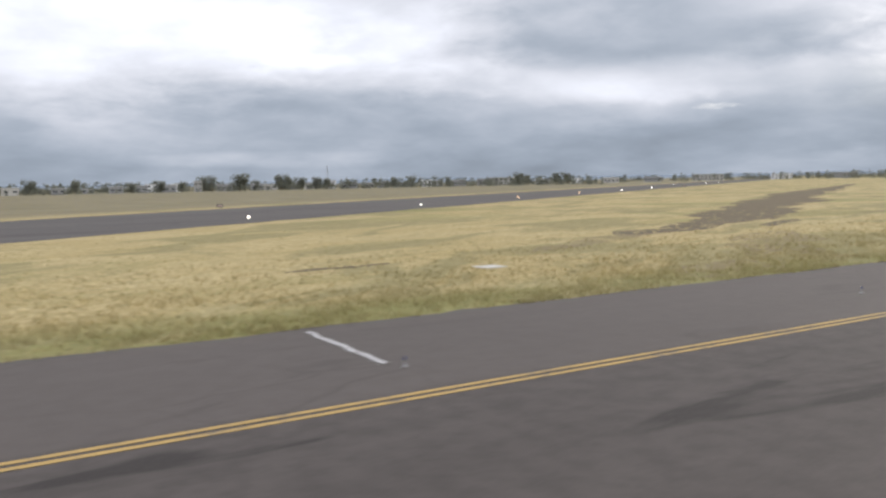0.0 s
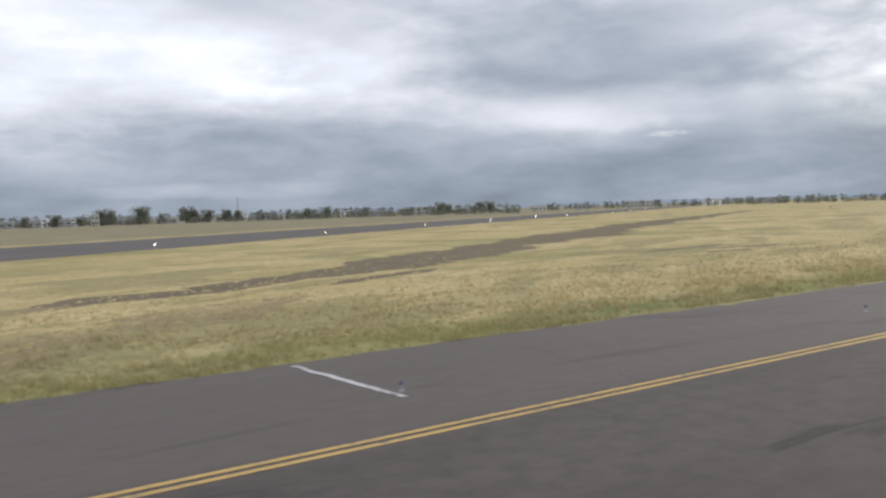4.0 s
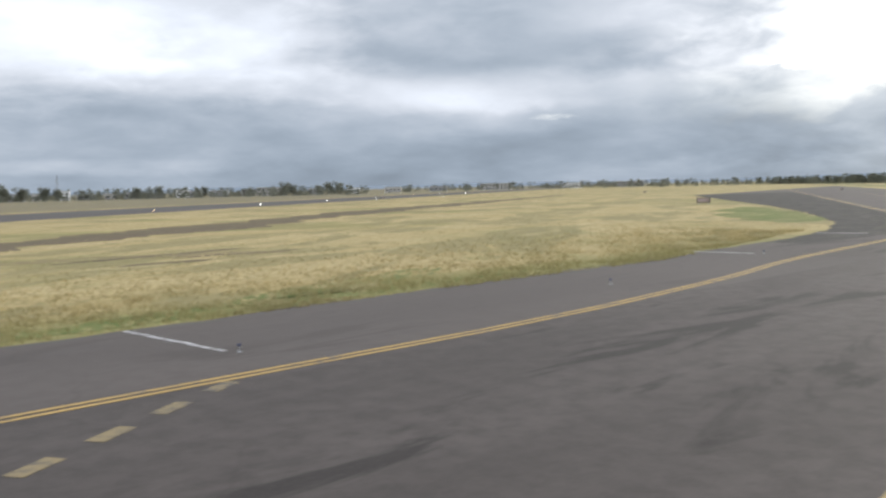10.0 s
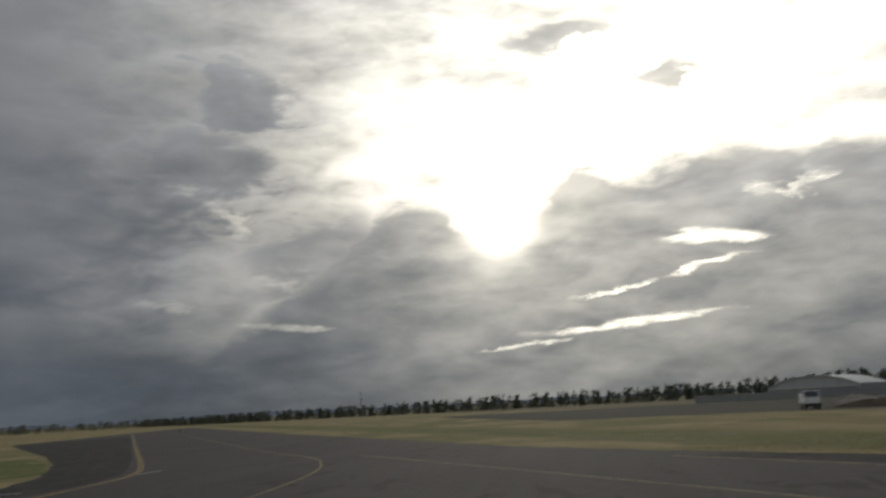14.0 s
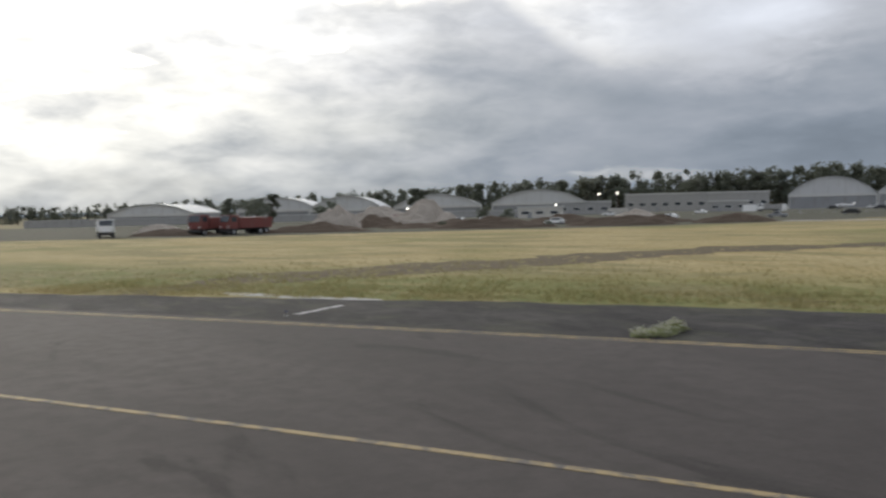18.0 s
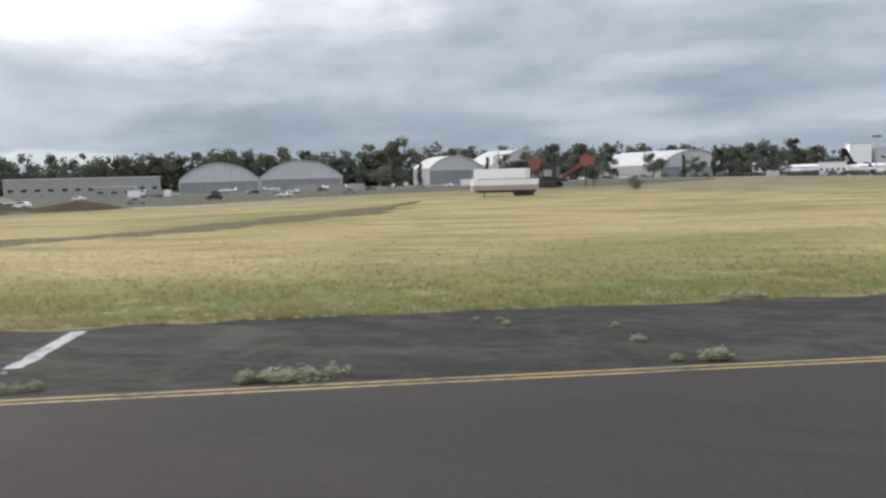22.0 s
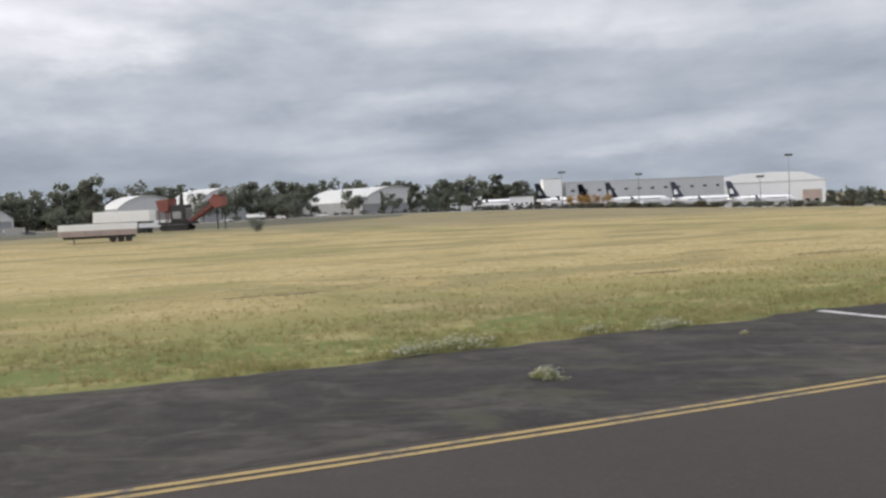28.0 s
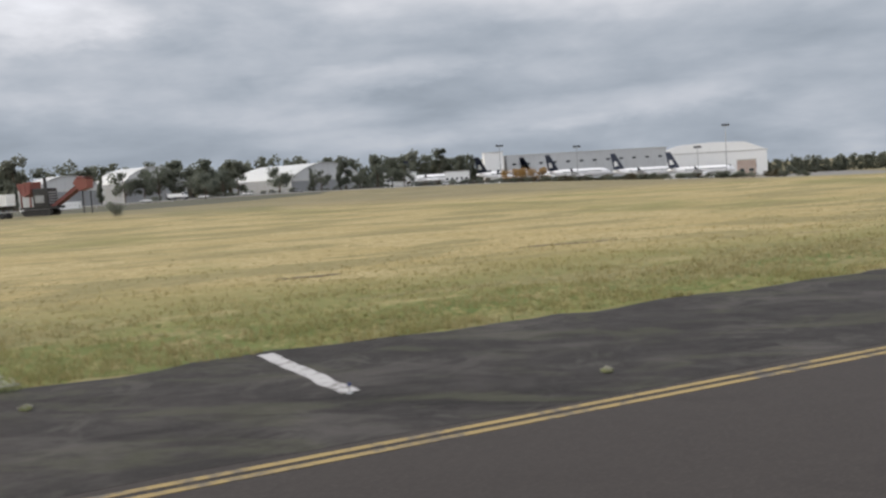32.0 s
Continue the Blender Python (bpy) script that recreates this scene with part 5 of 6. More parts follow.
def block_building(l, r, depth, h, wall, label, cols, rows, name="building", category="building", wh=1.6, parapet=0.5):
    w, m = between(l, r)
    t = thing(name, label, category, m)
    part("wall", box(0, w, 0, depth, 0, h), wall, t)
    part("roof", box(-0.25, w + 0.25, -0.25, depth + 0.25, h, h + parapet), M["trim"], t)
    for j in range(rows):
        z0 = h * (j + 0.45) / (rows + 0.25) - wh / 2 + 0.6
        for i in range(cols):
            c = w * (i + 0.5) / cols
            ww = min(w / cols * 0.55, 2.6)
            win = part("window", box(c - ww / 2, c + ww / 2, -0.06, -0.002, z0, z0 + wh), M["trim"], t)
            part("pane", box(c - ww / 2 + 0.1, c + ww / 2 - 0.1, -0.075, -0.062, z0 + 0.1, z0 + wh - 0.1), M["glass"], win)
    dw = min(1.4, w * 0.15)
    part("door", box(w * 0.22, w * 0.22 + dw, -0.05, -0.002, 0, 2.1), M["door"], t)
    return t


block_building((394, -315), (346, -358), 16, 8.2, M["block"], "long grey workshop block beside the hangars", 12, 1)
block_building((49, -594), (37.5, -595), 14, 18.5, M["white"], "tall white service block beside the terminal", 2, 1)
block_building((35, -600), (-66, -622), 26, 16.5, M["gable"], "long grey terminal building with dark windows", 12, 2, "terminal_building", "terminal", 1.4)
block_building((98, -490), (82, -491), 10, 6.6, M["white"], "small white site office near the fence", 4, 1, wh=1.2)
block_building((68, -492), (56, -492), 8, 6.0, M["white"], "small white cabin with dark windows", 5, 1, wh=1.2)
big = block_building((-71, -650), (-134, -640), 40, 16.0, M["white"], "big white maintenance hangar with rounded roof edge", 4, 1, "maintenance_hangar", "hangar", 3.0, 0.8)
part("roof_crown", prism([(0.0, 16.8), (0.6, 19.0), (2.5, 20.6), (6.0, 21.7), (12.0, 22.5), (30.0, 23.0), (50.0, 22.3), (63.5, 16.8)], 0.0, 40.0), M["white"], big, "rounded white roof crown")
block_building((-69, -474), (-77, -472), 8, 8.0, M["rust"], "dark red shed at the apron edge", 2, 1)
block_building((330, -300), (318, -309), 8, 4.0, M["block"], "low grey hut in front of the hangars", 3, 1, wh=1.1)
block_building((365, -250), (350, -266), 9, 5.0, M["block"], "low grey workshop with small windows", 4, 1, wh=1.2)
block_building((318, -196), (308, -206), 6, 3.4, M["cream"], "cream site cabin by the field", 3, 1, wh=1.1)

# town houses along the far side of the field
for i, (az, dist, w, h, mt) in enumerate([(82.9, 585, 9, 5, "white"), (85.5, 600, 10, 6, "cream"), (81.2, 620, 8, 4, "block"), (79.6, 600, 9, 5.5, "cream"), (78.1, 610, 8, 6, "block"), (77.4, 630, 9, 7, "white"), (76.6, 600, 12, 6, "cream"), (75.9, 640, 8, 7, "white"), (74.7, 590, 5, 9, "cream"), (73.0, 620, 11, 6, "block"),
                                          (70.9, 630, 9, 6, "block"), (70.0, 640, 10, 5.5, "cream"), (68.5, 640, 10, 6, "white"), (67.4, 650, 9, 6, "cream"), (66.0, 650, 6, 8, "white"), (64.8, 650, 12, 5, "block"), (63.5, 660, 9, 5, "cream"), (62.5, 680, 10, 6, "block"), (61.2, 680, 12, 5, "cream"), (59.6, 690, 9, 7, "white"),
                                          (58.9, 700, 10, 6, "block"), (57.5, 700, 14, 6, "cream"), (55.8, 710, 10, 7, "block"), (54.4, 720, 24, 8, "cream"), (51.8, 740, 12, 6, "block"), (49.5, 760, 10, 6, "white"), (47.2, 800, 14, 6, "cream"), (44.5, 850, 16, 6, "block"), (41.0, 900, 30, 8, "cream"), (36.5, 1000, 22, 7, "white"), (33.0, 1050, 30, 8, "block"), (87.5, 600, 10, 6, "white"), (89.5, 610, 9, 6, "block")]):
    x, y = 19 + dist * math.cos(radians(az)), dist * math.sin(radians(az))
    h *= 0.78
    mt = "block" if i % 3 == 0 else mt
    c, s = math.sin(radians(az)), -math.cos(radians(az))
    block_building((x - c * w / 2, y - s * w / 2), (x + c * w / 2, y + s * w / 2), 8, h, M[mt],
                   {"white": "small whitewashed flat-roofed town house", "cream": "cream rendered flat-roofed town house", "block": "bare grey block town house"}[mt], max(2, int(w / 3.5)), 2 if h > 5.2 else 1, "house", "house", 1.2, 0.35)


def pylon(x, y, h, label, name="mast"):
    t = thing(name, label, "mast", pose(x, y, 0))
    for sx, sy in ((1, 1), (1, -1), (-1, 1), (-1, -1)):
        part("leg", rod((sx * h * 0.05, sy * h * 0.05, 0), (sx * 0.15, sy * 0.15, h), 0.10, 0.06, 5), M["steel"], t)
    for i in range(1, 7):
        z, k = h * i / 7, (h * 0.05) * (1 - i / 7) + 0.15
        part("brace", box(-k, k, -k, k, z - 0.05, z + 0.05), M["steel"], t)
    return t


pylon(19 + 640 * math.cos(radians(66.3)), 640 * math.sin(radians(66.3)), 17, "slender lattice radio mast in the town")
pylon(640, 120, 17, "lattice beacon tower above the wood")


def flood_mast(x, y, h, lit=False):
    t = thing("floodlight_mast", "tall floodlight mast with lamps at its head", "mast", pose(x, y, 0, 0, 0, 8), "floodlight masts")
    part("pole", rod((0, 0, 0), (0, 0, h), 0.28, 0.13, 8), M["steel"], t)
    part("crossbar", box(-2.0, 2.0, -0.15, 0.15, h - 0.2, h + 0.15), M["steel"], t)
    for k in (-1.6, -0.55, 0.55, 1.6):
        lamp = part("lamp", box(k - 0.42, k + 0.42, -0.25, 0.3, h + 0.17, h + 0.95, bevel=0.08), M["dark"], t)
        part("glass", box(k - 0.34, k + 0.34, 0.302, 0.33, h + 0.25, h + 0.87), M["lamp_white"] if lit else M["glass"], lamp)
    return t


for x, y, h in [(40, -533, 19.5), (-1, -531, 18), (-62, -521, 16), (-76, -519, 27), (300, -430, 16)]:
    flood_mast(x, y, h)


def lit_post(x, y, h):
    t = thing("lamp_post", "lamp post with a lit white lamp", "lamp", pose(x, y, 0), "lit lamps by the hangars")
    part("pole", rod((0, 0, 0), (0, 0, h), 0.09, 0.06, 8), M["steel"], t)
    part("arm", rod((0, 0, h), (-0.8, 0.4, h + 0.15), 0.05, 0.04, 6), M["steel"], t)
    bm = bmesh.new()
    bmesh.ops.create_uvsphere(bm, u_segments=10, v_segments=8, radius=0.28, matrix=Matrix.Translation((-0.8, 0.4, h + 0.05)))
    part("bulb", bm, M["lamp_white"], t, "glowing white bulb")


for x, y, h in [(346, -180, 3.4), (322, -215, 4.2), (343, -253, 8.0), (338, -258, 8.2), (310, -150, 4.0)]:
    lit_post(x, y, h)

# ------------------------------------------------------------------ parked jets


def loft(sections, seg=16):
    """A skin over rings: x, centre z, half width, half height."""
    bm = bmesh.new()
    rings = [[bm.verts.new((x, hw * math.cos(a * math.tau / seg), cz + hh * math.sin(a * math.tau / seg))) for a in range(seg)] for x, cz, hw, hh in sections]
    for p, q in zip(rings, rings[1:]):
        for i in range(seg):
            bm.faces.new((p[i], p[(i + 1) % seg], q[(i + 1) % seg], q[i]))
    bm.faces.new(rings[0])
    bm.faces.new(rings[-1])
    bmesh.ops.recalc_face_normals(bm, faces=bm.faces)
    return bm


def plate(points, thick):
    """A thin wing from its outline in three dimensions, thickened along z or y."""
    bm = bmesh.new()
    a = [bm.verts.new(p) for p in points]
    f = bm.faces.new(a)
    bmesh.ops.solidify(bm, geom=[f], thickness=thick)
    bmesh.ops.recalc_face_normals(bm, faces=bm.faces)
    return bm


def jet():
    t = thing("jet_airliner", "parked white jet airliner with dark tail fin", "aircraft", group="parked jets")
    part("fuselage", loft([(0, 4.6, 0.15, 0.25), (3, 4.4, 0.9, 1.0), (8, 3.9, 1.75, 1.8), (12, 3.7, 1.98, 2.05), (27, 3.7, 1.98, 2.05), (30, 3.65, 1.85, 1.95), (32, 3.45, 1.4, 1.5), (33.4, 3.2, 0.75, 0.85), (34, 3.05, 0.2, 0.25)]), M["jet"], t, smooth=True)
    fin = part("tail_fin", plate([(1.0, 0, 5.2), (6.5, 0, 5.6), (1.9, 0, 13.4), (-0.6, 0, 13.4)], 0.35), M["fin"], t, "dark navy tail fin")
    part("emblem", plate([(1.3, 0.2, 7.0), (3.6, 0.2, 7.2), (2.4, 0.2, 9.6), (1.2, 0.2, 9.4)], 0.04), M["white"], fin, "pale tail emblem shape")
    part("emblem", plate([(1.3, -0.56, 7.0), (3.6, -0.56, 7.2), (2.4, -0.56, 9.6), (1.2, -0.56, 9.4)], 0.04), M["white"], fin, "pale tail emblem shape")
    for s in (1, -1):
        part("tailplane", plate([(1.5, s * 0.4, 4.9), (4.6, s * 0.6, 4.9), (2.2, s * 6.0, 5.4), (0.9, s * 6.0, 5.4)], 0.22), M["jet"], t)
        part("wing", plate([(12.5, s * 1.7, 2.9), (19.0, s * 1.7, 2.9), (14.2, s * 15.5, 4.2), (12.6, s * 15.5, 4.2)], 0.4), M["jet"], t)
        part("winglet", plate([(12.6, s * 15.5, 4.2), (14.2, s * 15.5, 4.2), (12.9, s * 15.9, 6.0), (12.2, s * 15.9, 6.0)], 0.15), M["fin"], t)
        eng = part("engine", rod((15.2, s * 5.4, 1.9), (19.4, s * 5.4, 1.9), 0.85, 1.05, 14), M["jet"], t)
        part("intake", rod((19.402, s * 5.4, 1.9), (19.6, s * 5.4, 1.9), 1.04, 0.9, 14), M["engine"], eng)
        gear = part("main_gear", rod((15.4, s * 3.4, 0.5), (15.4, s * 3.0, 2.8), 0.16), M["steel"], t)
        part("tyre", rod((15.4, s * 3.1, 0.55), (15.4, s * 3.75, 0.55), 0.55, seg=14), M["rubber"], gear)
        part("cabin_window_row", box(8.5, 29.0, s * 1.965, s * 2.0, 4.12, 4.42), M["glass"], t)
    nose = part("nose_gear", rod((29.2, 0, 0.4), (29.2, 0, 2.2), 0.12), M["steel"], t)
    part("tyre", rod((29.2, -0.28, 0.38), (29.2, 0.28, 0.38), 0.38, seg=12), M["rubber"], nose)
    part("cockpit_window", box(31.6, 32.4, -1.0, 1.0, 4.25, 4.75, bevel=0.1), M["glass"], t)
    return t


jt = jet()
for i, (x, y, r) in enumerate([(54, -573, 176), (13, -571, 176), (-24, -567, 174), (-54, -561, 172), (96, -575, 178), (27, -600, 178)]):
    m = pose(x, y, 0.02, 0, 0, r)
    if i == 0: ob = jt
    else: ob = copy_thing(jt, m)
    ob.matrix_basis = m
    ob.scale = (1.08, 1.08, 1.15)


def light_plane():
    t = thing("light_aircraft", "small white single-engined aircraft parked on the apron", "aircraft", group="light aircraft")
    part("fuselage", loft([(0, 1.35, 0.08, 0.12), (2.5, 1.3, 0.35, 0.42), (4.6, 1.35, 0.55, 0.68), (6.2, 1.25, 0.5, 0.5), (7.2, 1.15, 0.3, 0.32)], 10), M["jet"], t, smooth=True)
    part("wing", plate([(4.2, -5.2, 2.1), (5.6, -5.2, 2.1), (5.6, 5.2, 2.1), (4.2, 5.2, 2.1)], 0.16), M["jet"], t)
    part("tail_fin", plate([(-0.1, 0, 1.4), (1.1, 0, 1.5), (0.4, 0, 2.6), (-0.2, 0, 2.6)], 0.1), M["jet"], t)
    part("tailplane", plate([(0.1, -1.6, 1.45), (0.9, -1.6, 1.45), (0.9, 1.6, 1.45), (0.1, 1.6, 1.45)], 0.08), M["jet"], t)
    for x, y in ((4.6, 1.1), (4.6, -1.1), (6.4, 0)):
        part("leg", rod((x, y, 0.25), (x, y * 0.4, 0.95), 0.05), M["steel"], t)
        part("wheel", rod((x, y - 0.07, 0.22), (x, y + 0.07, 0.22), 0.22, seg=10), M["rubber"], t)
    part("windscreen", box(5.0, 5.6, -0.42, 0.42, 1.62, 1.98, bevel=0.06), M["glass"], t)
    part("propeller", box(7.22, 7.28, -0.07, 0.07, 0.25, 2.05), M["dark"], t)
    return t


lp = light_plane()
for i, (x, y, r) in enumerate([(286, -350, 200), (272, -356, 150), (259, -352, 210), (247, -350, 170), (232, -362, 120), (296, -345, 40), (240, -396, 100), (270, -372, 160), (254, -368, 30)]):
    m = pose(x, y, 0.02, 0, 0, r)
    if i == 0: lp.matrix_basis = m
    else: copy_thing(lp, m)

# ------------------------------------------------------------------ vehicles and plant


def wheel(parent, x, y, r, w, rim=True):
    ty = part("wheel", rod((x, y - w / 2, r), (x, y + w / 2, r), r, seg=16), M["rubber"], parent)
    if rim:
        s = 1 if y > 0 else -1
        part("rim", rod((x, y + s * w / 2, r), (x, y + s * (w / 2 + 0.02), r), r * 0.55, seg=12), M["steel"], ty)


def tipper_trailer(l, r, base, top, label, lower):
    w, m = between(l, r)
    t = thing("semi_trailer", label, "trailer", m)
    body = part("body", prism([(0, base), (w, base), (w, top), (0.2, top)], 0.0, 2.5), M[lower], t, "dull lower body side")
    band = (top - base) * 0.52
    part("tarp_band", box(0.1, w + 0.05, -0.04, 2.54, top - band, top + 0.06, bevel=0.05), M["white"], t, "white upper body band")
    for i in range(1, 9):
        part("rib", box(w * i / 9 - 0.06, w * i / 9 + 0.06, -0.07, -0.002, base + 0.05, top - band - 0.01), M[lower], body)
    part("chassis", box(0.8, w - 0.3, 0.5, 2.0, base - 0.38, base - 0.003), M["dark"], t)
    for x in (w - 1.3, w - 2.5, w - 3.7):
        for y in (0.28, 2.22):
            wheel(t, x, y, 0.52, 0.5)
    for y in (0.6, 1.9):
        part("landing_leg", box(2.2, 2.4, y - 0.1, y + 0.1, 0.0, base - 0.36), M["steel"], t)
    return t


tipper_trailer((132.2, -182.4), (121.6, -187.5), 1.1, 2.95, "parked semi-trailer with white top band in the grass", "rust")
tipper_trailer((144.4, -217.0), (132.2, -215.6), 2.3, 4.35, "tall white tipper trailer parked behind another", "white")


def crusher(l, r):
    """Tracked crushing plant: engine house, cab, and a conveyor with a feed box at its end."""
    w, m = between(l, r)
    t = thing("mobile_crusher", "dull red tracked crushing plant with raised conveyor", "machine", m)
    for y in (0.3, 2.7):
        track = part("track", prism([(0.8, 0.5), (1.4, 0.0), (6.6, 0.0), (7.2, 0.5), (7.2, 0.8), (6.6, 1.2), (1.4, 1.2), (0.8, 0.8)], y - 0.3, y + 0.3), M["dark"], t, "dark steel crawler track")
        for i in range(9):
            part("pad", box(1.5 + i * 0.58, 1.9 + i * 0.58, y - 0.34, y + 0.34, 1.202, 1.25), M["steel"], track)
    part("deck", box(0.4, 8.2, 0.2, 2.8, 1.26, 1.7, bevel=0.05), M["dark"], t)
    house = part("engine_house", box(3.4, 6.6, 0.1, 2.9, 1.71, 5.1, bevel=0.12), M["dark"], t, "dark grey engine house")
    part("panel", box(3.9, 5.8, 0.05, 0.095, 2.4, 3.8, bevel=0.02), M["steel"], house, "pale side panel")
    for i in range(5):
        part("louvre", box(6.602, 6.66, 0.4, 2.6, 2.2 + i * 0.5, 2.45 + i * 0.5), M["steel"], house)
    hood = part("hopper", prism([(0.2, 6.1), (3.3, 6.4), (3.0, 4.3), (1.6, 3.6), (0.8, 4.4)], 0.0, 3.0), M["orange"], t, "dull red feed hopper")
    for x in (0.9, 2.0, 3.0):
        part("rib", box(x - 0.06, x + 0.06, -0.08, -0.002, 4.5, 6.0), M["red"], hood)
    for x in (0.8, 2.8):
        for y in (0.3, 2.7):
            part("leg", rod((x, y, 1.7), (x, y, 4.5), 0.14), M["red"], t)
    part("exhaust_stack", rod((5.6, 1.0, 5.1), (5.6, 1.0, 7.2), 0.32, 0.28, 10), M["dark"], t)
    belt = part("conveyor", prism([(6.4, 1.6), (7.0, 1.3), (w - 1.6, 5.4), (w - 2.0, 6.1)], 0.7, 2.3), M["red"], t, "long faded red conveyor")
    for y in (0.62, 2.3):
        for i in range(7):
            k = i / 7
            part("brace", rod((7.0 + (w - 9) * k, y, 1.9 + 4.0 * k), (7.6 + (w - 9) * k, y, 1.3 + 4.0 * k + 0.3), 0.05, seg=5), M["orange"], belt)
    head = part("feed_box", prism([(w - 3.6, 5.7), (w - 2.6, 6.9), (w - 0.6, 6.3), (w - 0.7, 4.7), (w - 2.4, 4.2)], 0.5, 2.5), M["orange"], t, "red box at the conveyor's head")
    part("rim", box(w - 2.6, w - 0.6, 0.4, 2.6, 6.62, 6.75), M["red"], head)
    for x in (w - 2.4, w - 0.7):
        part("prop", rod((x, 1.5, 0), (x, 1.5, 4.2), 0.12), M["dark"], t)
    return t


crusher((133.6, -221.5), (118.4, -219.2))


def lorry(x, y, r, cabmat, bodymat, label, tank=False, s=1.0):
    t = thing("lorry", label, "truck", pose(x, y, 0.0, 0, 0, r))
    t.scale = (s, s, s)
    part("chassis", box(-4.2, 3.4, -0.5, 0.5, 0.75, 1.0), M["dark"], t)
    cab = part("cab", prism([(1.9, 1.0), (3.6, 1.0), (3.6, 2.0), (3.3, 3.0), (1.9, 3.0)], -1.2, 1.2), M[cabmat], t)
    part("windscreen", prism([(3.62, 2.02), (3.34, 2.9), (3.37, 2.9), (3.65, 2.02)], -1.05, 1.05), M["glass"], cab)
    for s in (-1, 1):
        part("side_window", box(2.3, 3.2, s * 1.202, s * 1.22, 2.0, 2.75), M["glass"], cab)
        part("headlight", box(3.602, 3.64, s * 0.95 - 0.15, s * 0.95 + 0.15, 1.15, 1.4), M["lamp_white"] if tank else M["trim"], cab)
    part("load_bed", prism([(-4.3, 1.05), (1.7, 1.05), (1.7, 2.6), (-4.5, 2.6)], -1.22, 1.22), M[bodymat], t)
    part("bumper", box(3.45, 3.7, -1.2, 1.2, 0.5, 0.85, bevel=0.05), M["dark"], t)
    for x0 in (2.8, -2.2, -3.4):
        for y0 in (-1.0, 1.0):
            wheel(t, x0, y0, 0.5, 0.32)
    return t


lorry(251.0, -55.5, 172, "white", "white", "white delivery lorry standing at the field edge", s=1.1)
lorry(243.5, -72.5, 120, "red", "red", "dark red dump truck beside rubble", s=1.25)
lorry(240, -77.2, 110, "red", "red", "dark red dump truck with white cab behind it", s=1.2)
lorry(248, -79.5, 115, "white", "white", "white box lorry behind red trucks", s=1.2)
lorry(292, -288, 30, "white", "block", "white flatbed lorry near the hangars")
lorry(176, -420, 170, "white", "white", "white lorry parked by trees", s=1.0)


def car(x, y, r, mat, label, pickup=False):
    t = thing("pickup" if pickup else "car", label, "car", pose(x, y, 0.02, 0, 0, r), "parked cars")
    roof = [(-2.1, 0.35), (2.1, 0.35), (2.15, 0.75), (1.2, 0.95), (0.6, 1.45), (-0.6 if pickup else -1.3, 1.45), (-0.75 if pickup else -1.9, 0.95), (-2.1, 0.95)]
    part("body", prism(roof, -0.85, 0.85), M[mat], t)
    part("windscreen", prism([(1.18, 0.98), (0.62, 1.4), (0.66, 1.42), (1.24, 0.98)], -0.75, 0.75), M["glass"], t)
    for s in (-1, 1):
        part("side_window", box(-0.5 if pickup else -1.2, 0.55, s * 0.852, s * 0.87, 1.0, 1.36), M["glass"], t)
        part("headlight", box(2.13, 2.17, s * 0.6 - 0.15, s * 0.6 + 0.15, 0.58, 0.72), M["trim"], t)
        for x0 in (-1.35, 1.35):
            wheel(t, x0, s * 0.78, 0.32, 0.2)
    return t


for x, y, r, mt, lb, pk in [(236, -128, 60, "white", "white pickup among spoil banks", True), (232, -142, 50, "white", "white van among spoil banks", False), (226, -168, 70, "white", "white car standing in the yard", False), (218, -196, 30, "steel", "silver pickup standing in the yard", True), (240, -184, 20, "white", "white van standing in the yard", False), (222, -230, 20, "dark", "dark car standing in the yard", False), (214, -252, 10, "white", "white pickup by the yard edge", True), (206, -276, 15, "steel", "silver van by the yard edge", False),(283, -150, 40, "white", "white van parked by the rubble heaps", False), (279, -156, 30, "white", "white pickup by the field edge", True), (265, -312, 20, "dark", "dark car parked before the hangars", False), (252, -318, 10, "white", "white car parked before the hangars", False),
                            (244, -326, 200, "red", "dark red car parked before the hangars", False), (226, -330, 170, "dark", "dark pickup on the apron", True), (212, -345, 10, "steel", "silver car on the apron", False), (203, -350, 0, "white", "white car by the field edge", False), (184, -405, 180, "white", "white pickup beneath trees", True),
                            (167, -425, 170, "white", "white van near the big hangar", False), (150, -432, 175, "white", "white car before the big hangar", False), (130, -442, 180, "steel", "silver pickup before the big hangar", True), (66, -470, 175, "white", "white car near site cabins", False), (312, -230, 60, "white", "white car among sheds", False), (330, -206, 30, "steel", "silver car among sheds", False), (300, -262, 10, "white", "white pickup among sheds", True), (280, -332, 15, "white", "white car before the twin hangars", False), (292, -326, 190, "dark", "dark car before the twin hangars", False)]:
    car(x, y, r, mt, lb, pk)


def container(x, y, r, mat, label, ln=6.0, h=2.6):
    t = thing("container", label, "container", pose(x, y, 0.02, 0, 0, r), "site containers")
    part("body", box(-ln / 2, ln / 2, -1.2, 1.2, 0.0, h), M[mat], t)
    for i in range(9):
        c = -ln / 2 + ln * (i + 0.5) / 9
        part("rib", box(c - 0.12, c + 0.12, -1.25, -1.202, 0.15, h - 0.15), M[mat], t)
    part("door", box(ln / 2 + 0.002, ln / 2 + 0.06, -1.1, 1.1, 0.1, h - 0.1), M["trim"], t)
    part("locking_bar", rod((ln / 2 + 0.09, -0.3, 0.15), (ln / 2 + 0.09, -0.3, h - 0.15), 0.03, seg=6), M["steel"], t)


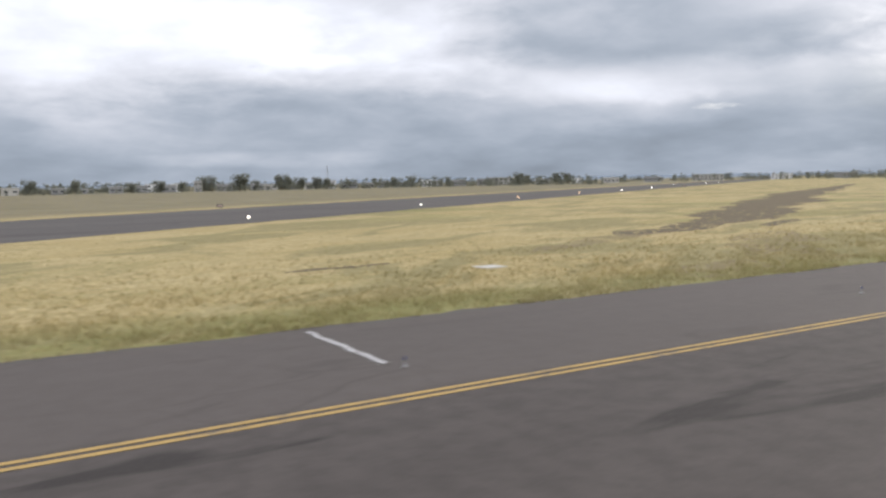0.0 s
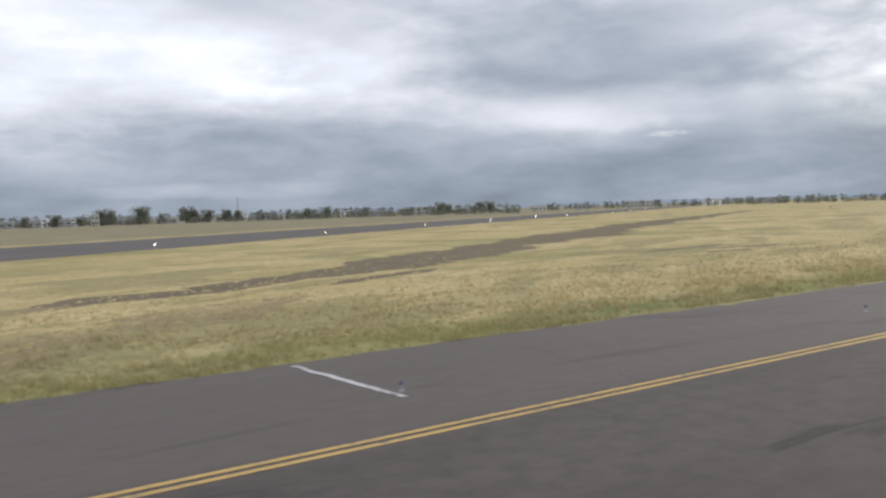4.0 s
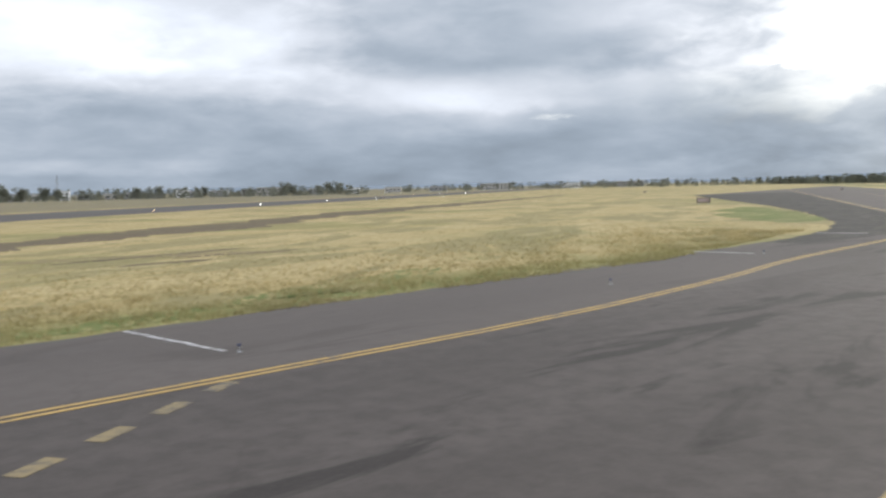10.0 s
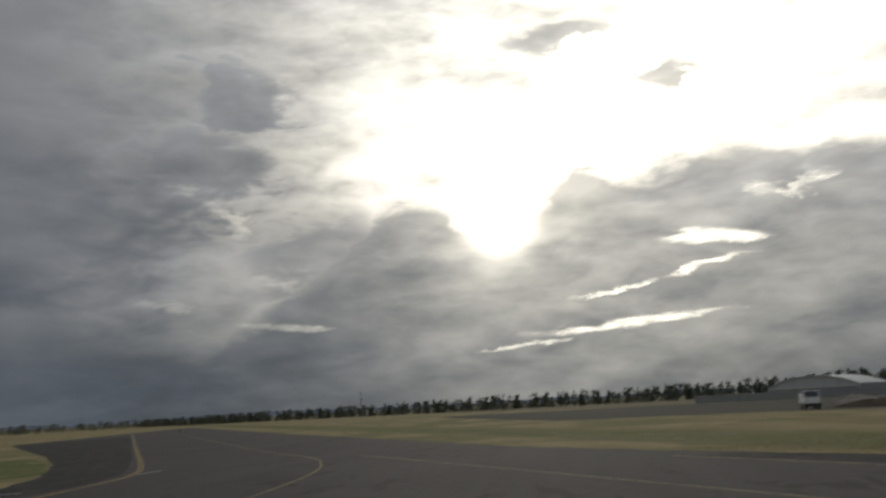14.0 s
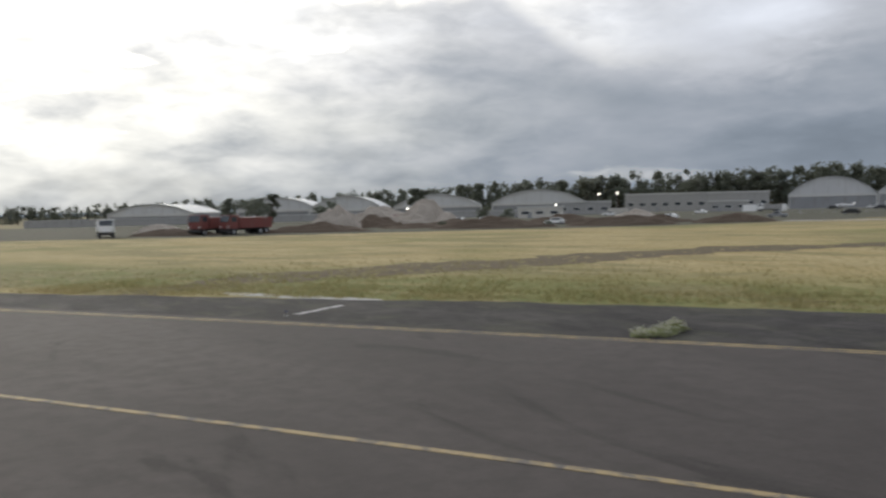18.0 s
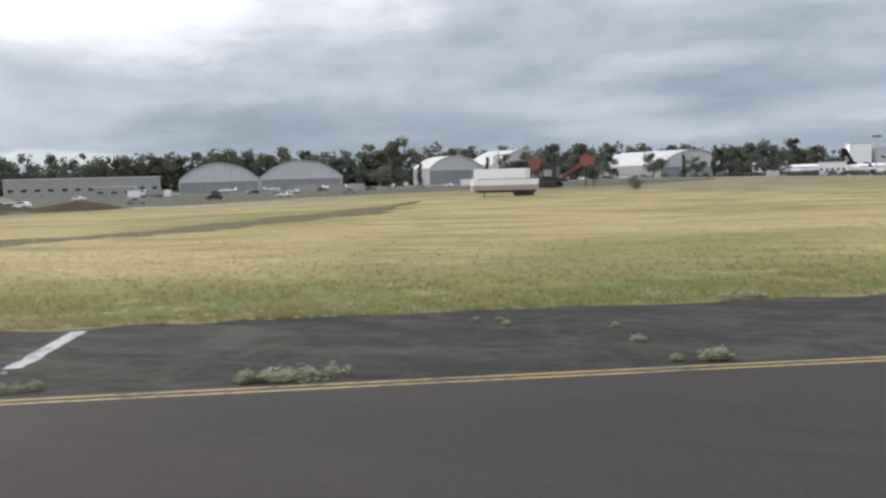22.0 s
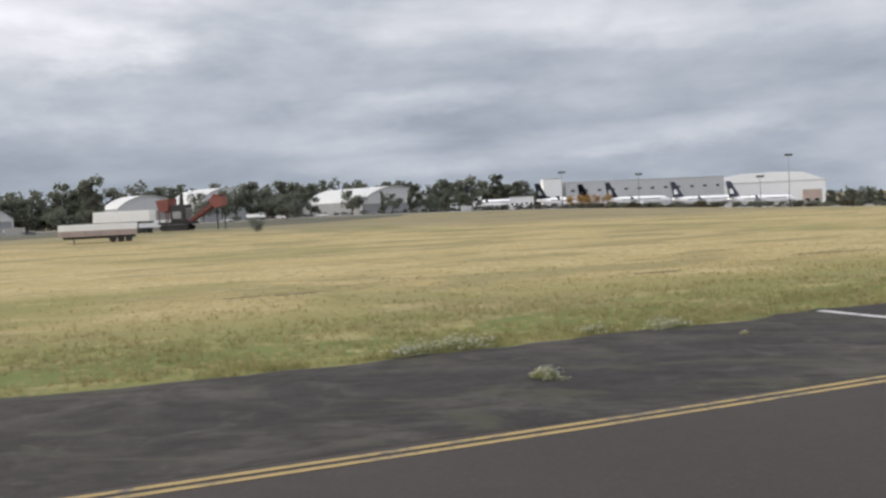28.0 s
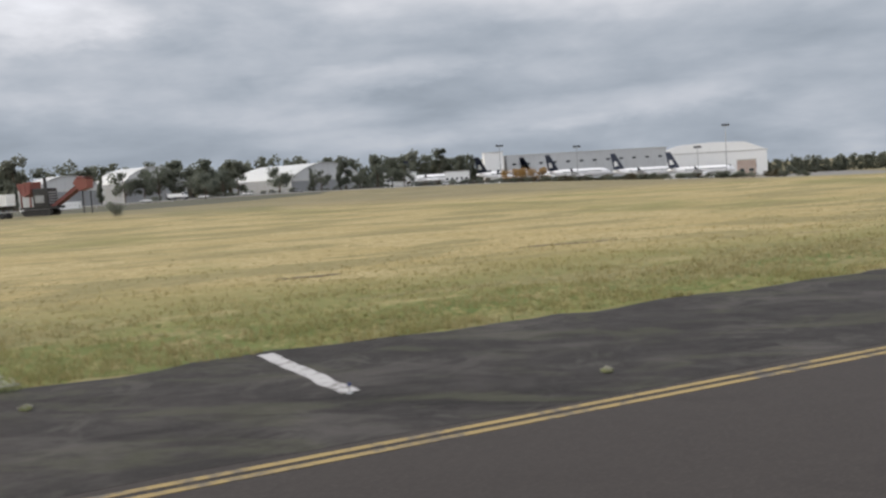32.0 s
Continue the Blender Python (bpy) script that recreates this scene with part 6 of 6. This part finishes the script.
for x, y, r, mt, lb, ln in [(258, -338, 15, "cream", "cream site container before the hangar", 8), (246, -341, 12, "block", "grey steel site container by cars", 6), (236, -338, 15, "cream", "pale site container beside cars", 6), (310, -300, 40, "white", "small white cabin container", 5), (300, -306, 40, "white", "white container standing on end of yard", 3), (278, -130, 40, "rust", "rusty container by rubble", 6),
                            (196, -362, 10, "white", "long white container beside trailers", 11), (318, -240, 45, "cream", "pale container among sheds", 7), (88, -470, 0, "white", "white container by site office", 6)]:
    container(x, y, r, mt, lb, ln)


def heap(name, x, y, rx, ry, h, r, mat, label, seed):
    bm = bmesh.new()
    n, k = 22, 9
    rows = []
    for j in range(k + 1):
        s = j / k
        row = []
        for i in range(n):
            a = i / n * math.tau
            d = (1 - s) * (1 + 0.28 * noise.noise((math.cos(a) * 1.7, math.sin(a) * 1.7, seed)))
            z = h * (s ** 0.8) * (1 + 0.25 * noise.noise((math.cos(a) * 2 * d, math.sin(a) * 2 * d, seed + 4))) + (0.25 * h * noise.noise((math.cos(a) * 5 * d, math.sin(a) * 5 * d, seed + 7)) if 0 < j < k else 0)
            row.append(bm.verts.new((rx * d * math.cos(a), ry * d * math.sin(a), max(z, 0.0) - 0.05)))
        rows.append(row)
    for p, q in zip(rows, rows[1:]):
        for i in range(n):
            bm.faces.new((p[i], p[(i + 1) % n], q[(i + 1) % n], q[i]))
    bmesh.ops.remove_doubles(bm, verts=bm.verts, dist=0.02)
    ob = single(name, bm, M[mat], label, "mound")
    ob.matrix_basis = pose(x, y, 0, 0, 0, r)


for k, (x, y, rx, ry, h, r, mt, lb) in enumerate([(222, -118, 13, 3.5, 2.4, 55, "brown", "long dark spoil bank along the yard"), (208, -140, 12, 3.5, 2.2, 58, "brown", "dark spoil bank with weeds at the field edge"), (200, -160, 9, 3, 2.0, 65, "brown", "reddish brown spoil bank at the yard"), (236, -90, 11, 3.5, 2.0, 55, "brown", "dark soil bank beside the trucks"), (246, -66, 9, 3, 1.6, 50, "brown", "low dark soil bank beside the lorry"), (262, -128, 10, 6, 5.6, 40, "dump", "high pale sand heap in the yard"),(261, -105, 7, 5, 5.2, 40, "dump", "tall pale rubble heap"), (258, -113, 7, 4.5, 3.0, 45, "brown", "dark brown soil heap beside rubble"), (270, -118, 9, 6, 4.4, 40, "dump", "broad pale sand heap"), (292, -134, 12, 6, 5.0, 45, "dump", "long grey rubble heap"),
                                                 (246, -126, 10, 4, 1.8, 45, "brown", "low dark soil bank along the field"), (232, -146, 12, 3.5, 2.2, 40, "brown", "reddish brown soil bank"), (219, -158, 9, 3, 1.6, 40, "brown", "low brown soil bank with weeds"), (258, -190, 8, 5, 2.4, 40, "dump", "grey rubble heap before the sheds"),
                                                 (278, -210, 7, 4, 2.6, 30, "dump", "pale rubble heap before the sheds"), (272, -70, 8, 4, 2.4, 20, "dump", "low pale rubble heap by the lorry"), (238, -112, 9, 3, 1.2, 45, "brown", "thin bank of dark soil")]):
    heap("mound", x, y, rx, ry, h, r, mt, lb, 3.7 * k)

# wire fence with posts along the field
fence = thing("fence", "long low wire fence with grey posts", "fence", kind="structure")
line = [(240, -225), (205, -290), (188, -322), (170, -355), (154, -382), (140, -410), (122, -431), (104, -452), (72, -452), (40, -452)]
post_mesh = mesh_of(box(-0.06, 0.06, -0.06, 0.06, 0, 1.9), "post", M["steel"])
for p in fine_line(line, 6.0):
    o = part("post", post_mesh, None, fence)
    o.location = (p[0], p[1], lie(*p))
for z in (0.6, 1.2, 1.75):
    for a, b in zip(line, line[1:]):
        part("wire", rod((*a, z + lie(*a)), (*b, z + lie(*b)), 0.02, seg=4), M["steel"], fence)
wall_line = [(430, -60), (395, -150), (372, -240)]
for a, b in zip(wall_line, wall_line[1:]):
    w, m = between(a, b)
    t = thing("boundary_wall", "long grey block boundary wall", "wall", m, kind="structure")
    part("face", box(0, w, 0, 0.3, 0, 2.6), M["block"], t)
    part("coping", box(-0.05, w + 0.05, -0.06, 0.36, 2.6, 2.75), M["trim"], t)

# far hills, with the haze before them painted into their colour
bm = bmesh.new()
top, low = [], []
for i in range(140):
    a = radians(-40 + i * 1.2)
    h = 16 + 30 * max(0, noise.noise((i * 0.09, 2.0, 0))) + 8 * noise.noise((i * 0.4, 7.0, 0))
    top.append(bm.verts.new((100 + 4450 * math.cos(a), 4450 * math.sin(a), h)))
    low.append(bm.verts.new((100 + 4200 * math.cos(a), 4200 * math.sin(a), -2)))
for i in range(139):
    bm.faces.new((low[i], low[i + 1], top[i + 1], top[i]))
single("backdrop_hills", bm, M["hill"], "low hills on the horizon, tinted blue for haze", "hills", "structure")

# settle everything that stands far out on the lie of the land
for ob in list(scene.collection.objects):
    if ob.parent is None and ob.type in {"EMPTY", "MESH"} and ob.get("kind", "") in {"", "structure"}:
        x, y = ob.location.x, ob.location.y
        if abs(x) + abs(y) > 1.0:
            ob.location.z += lie(x, y)
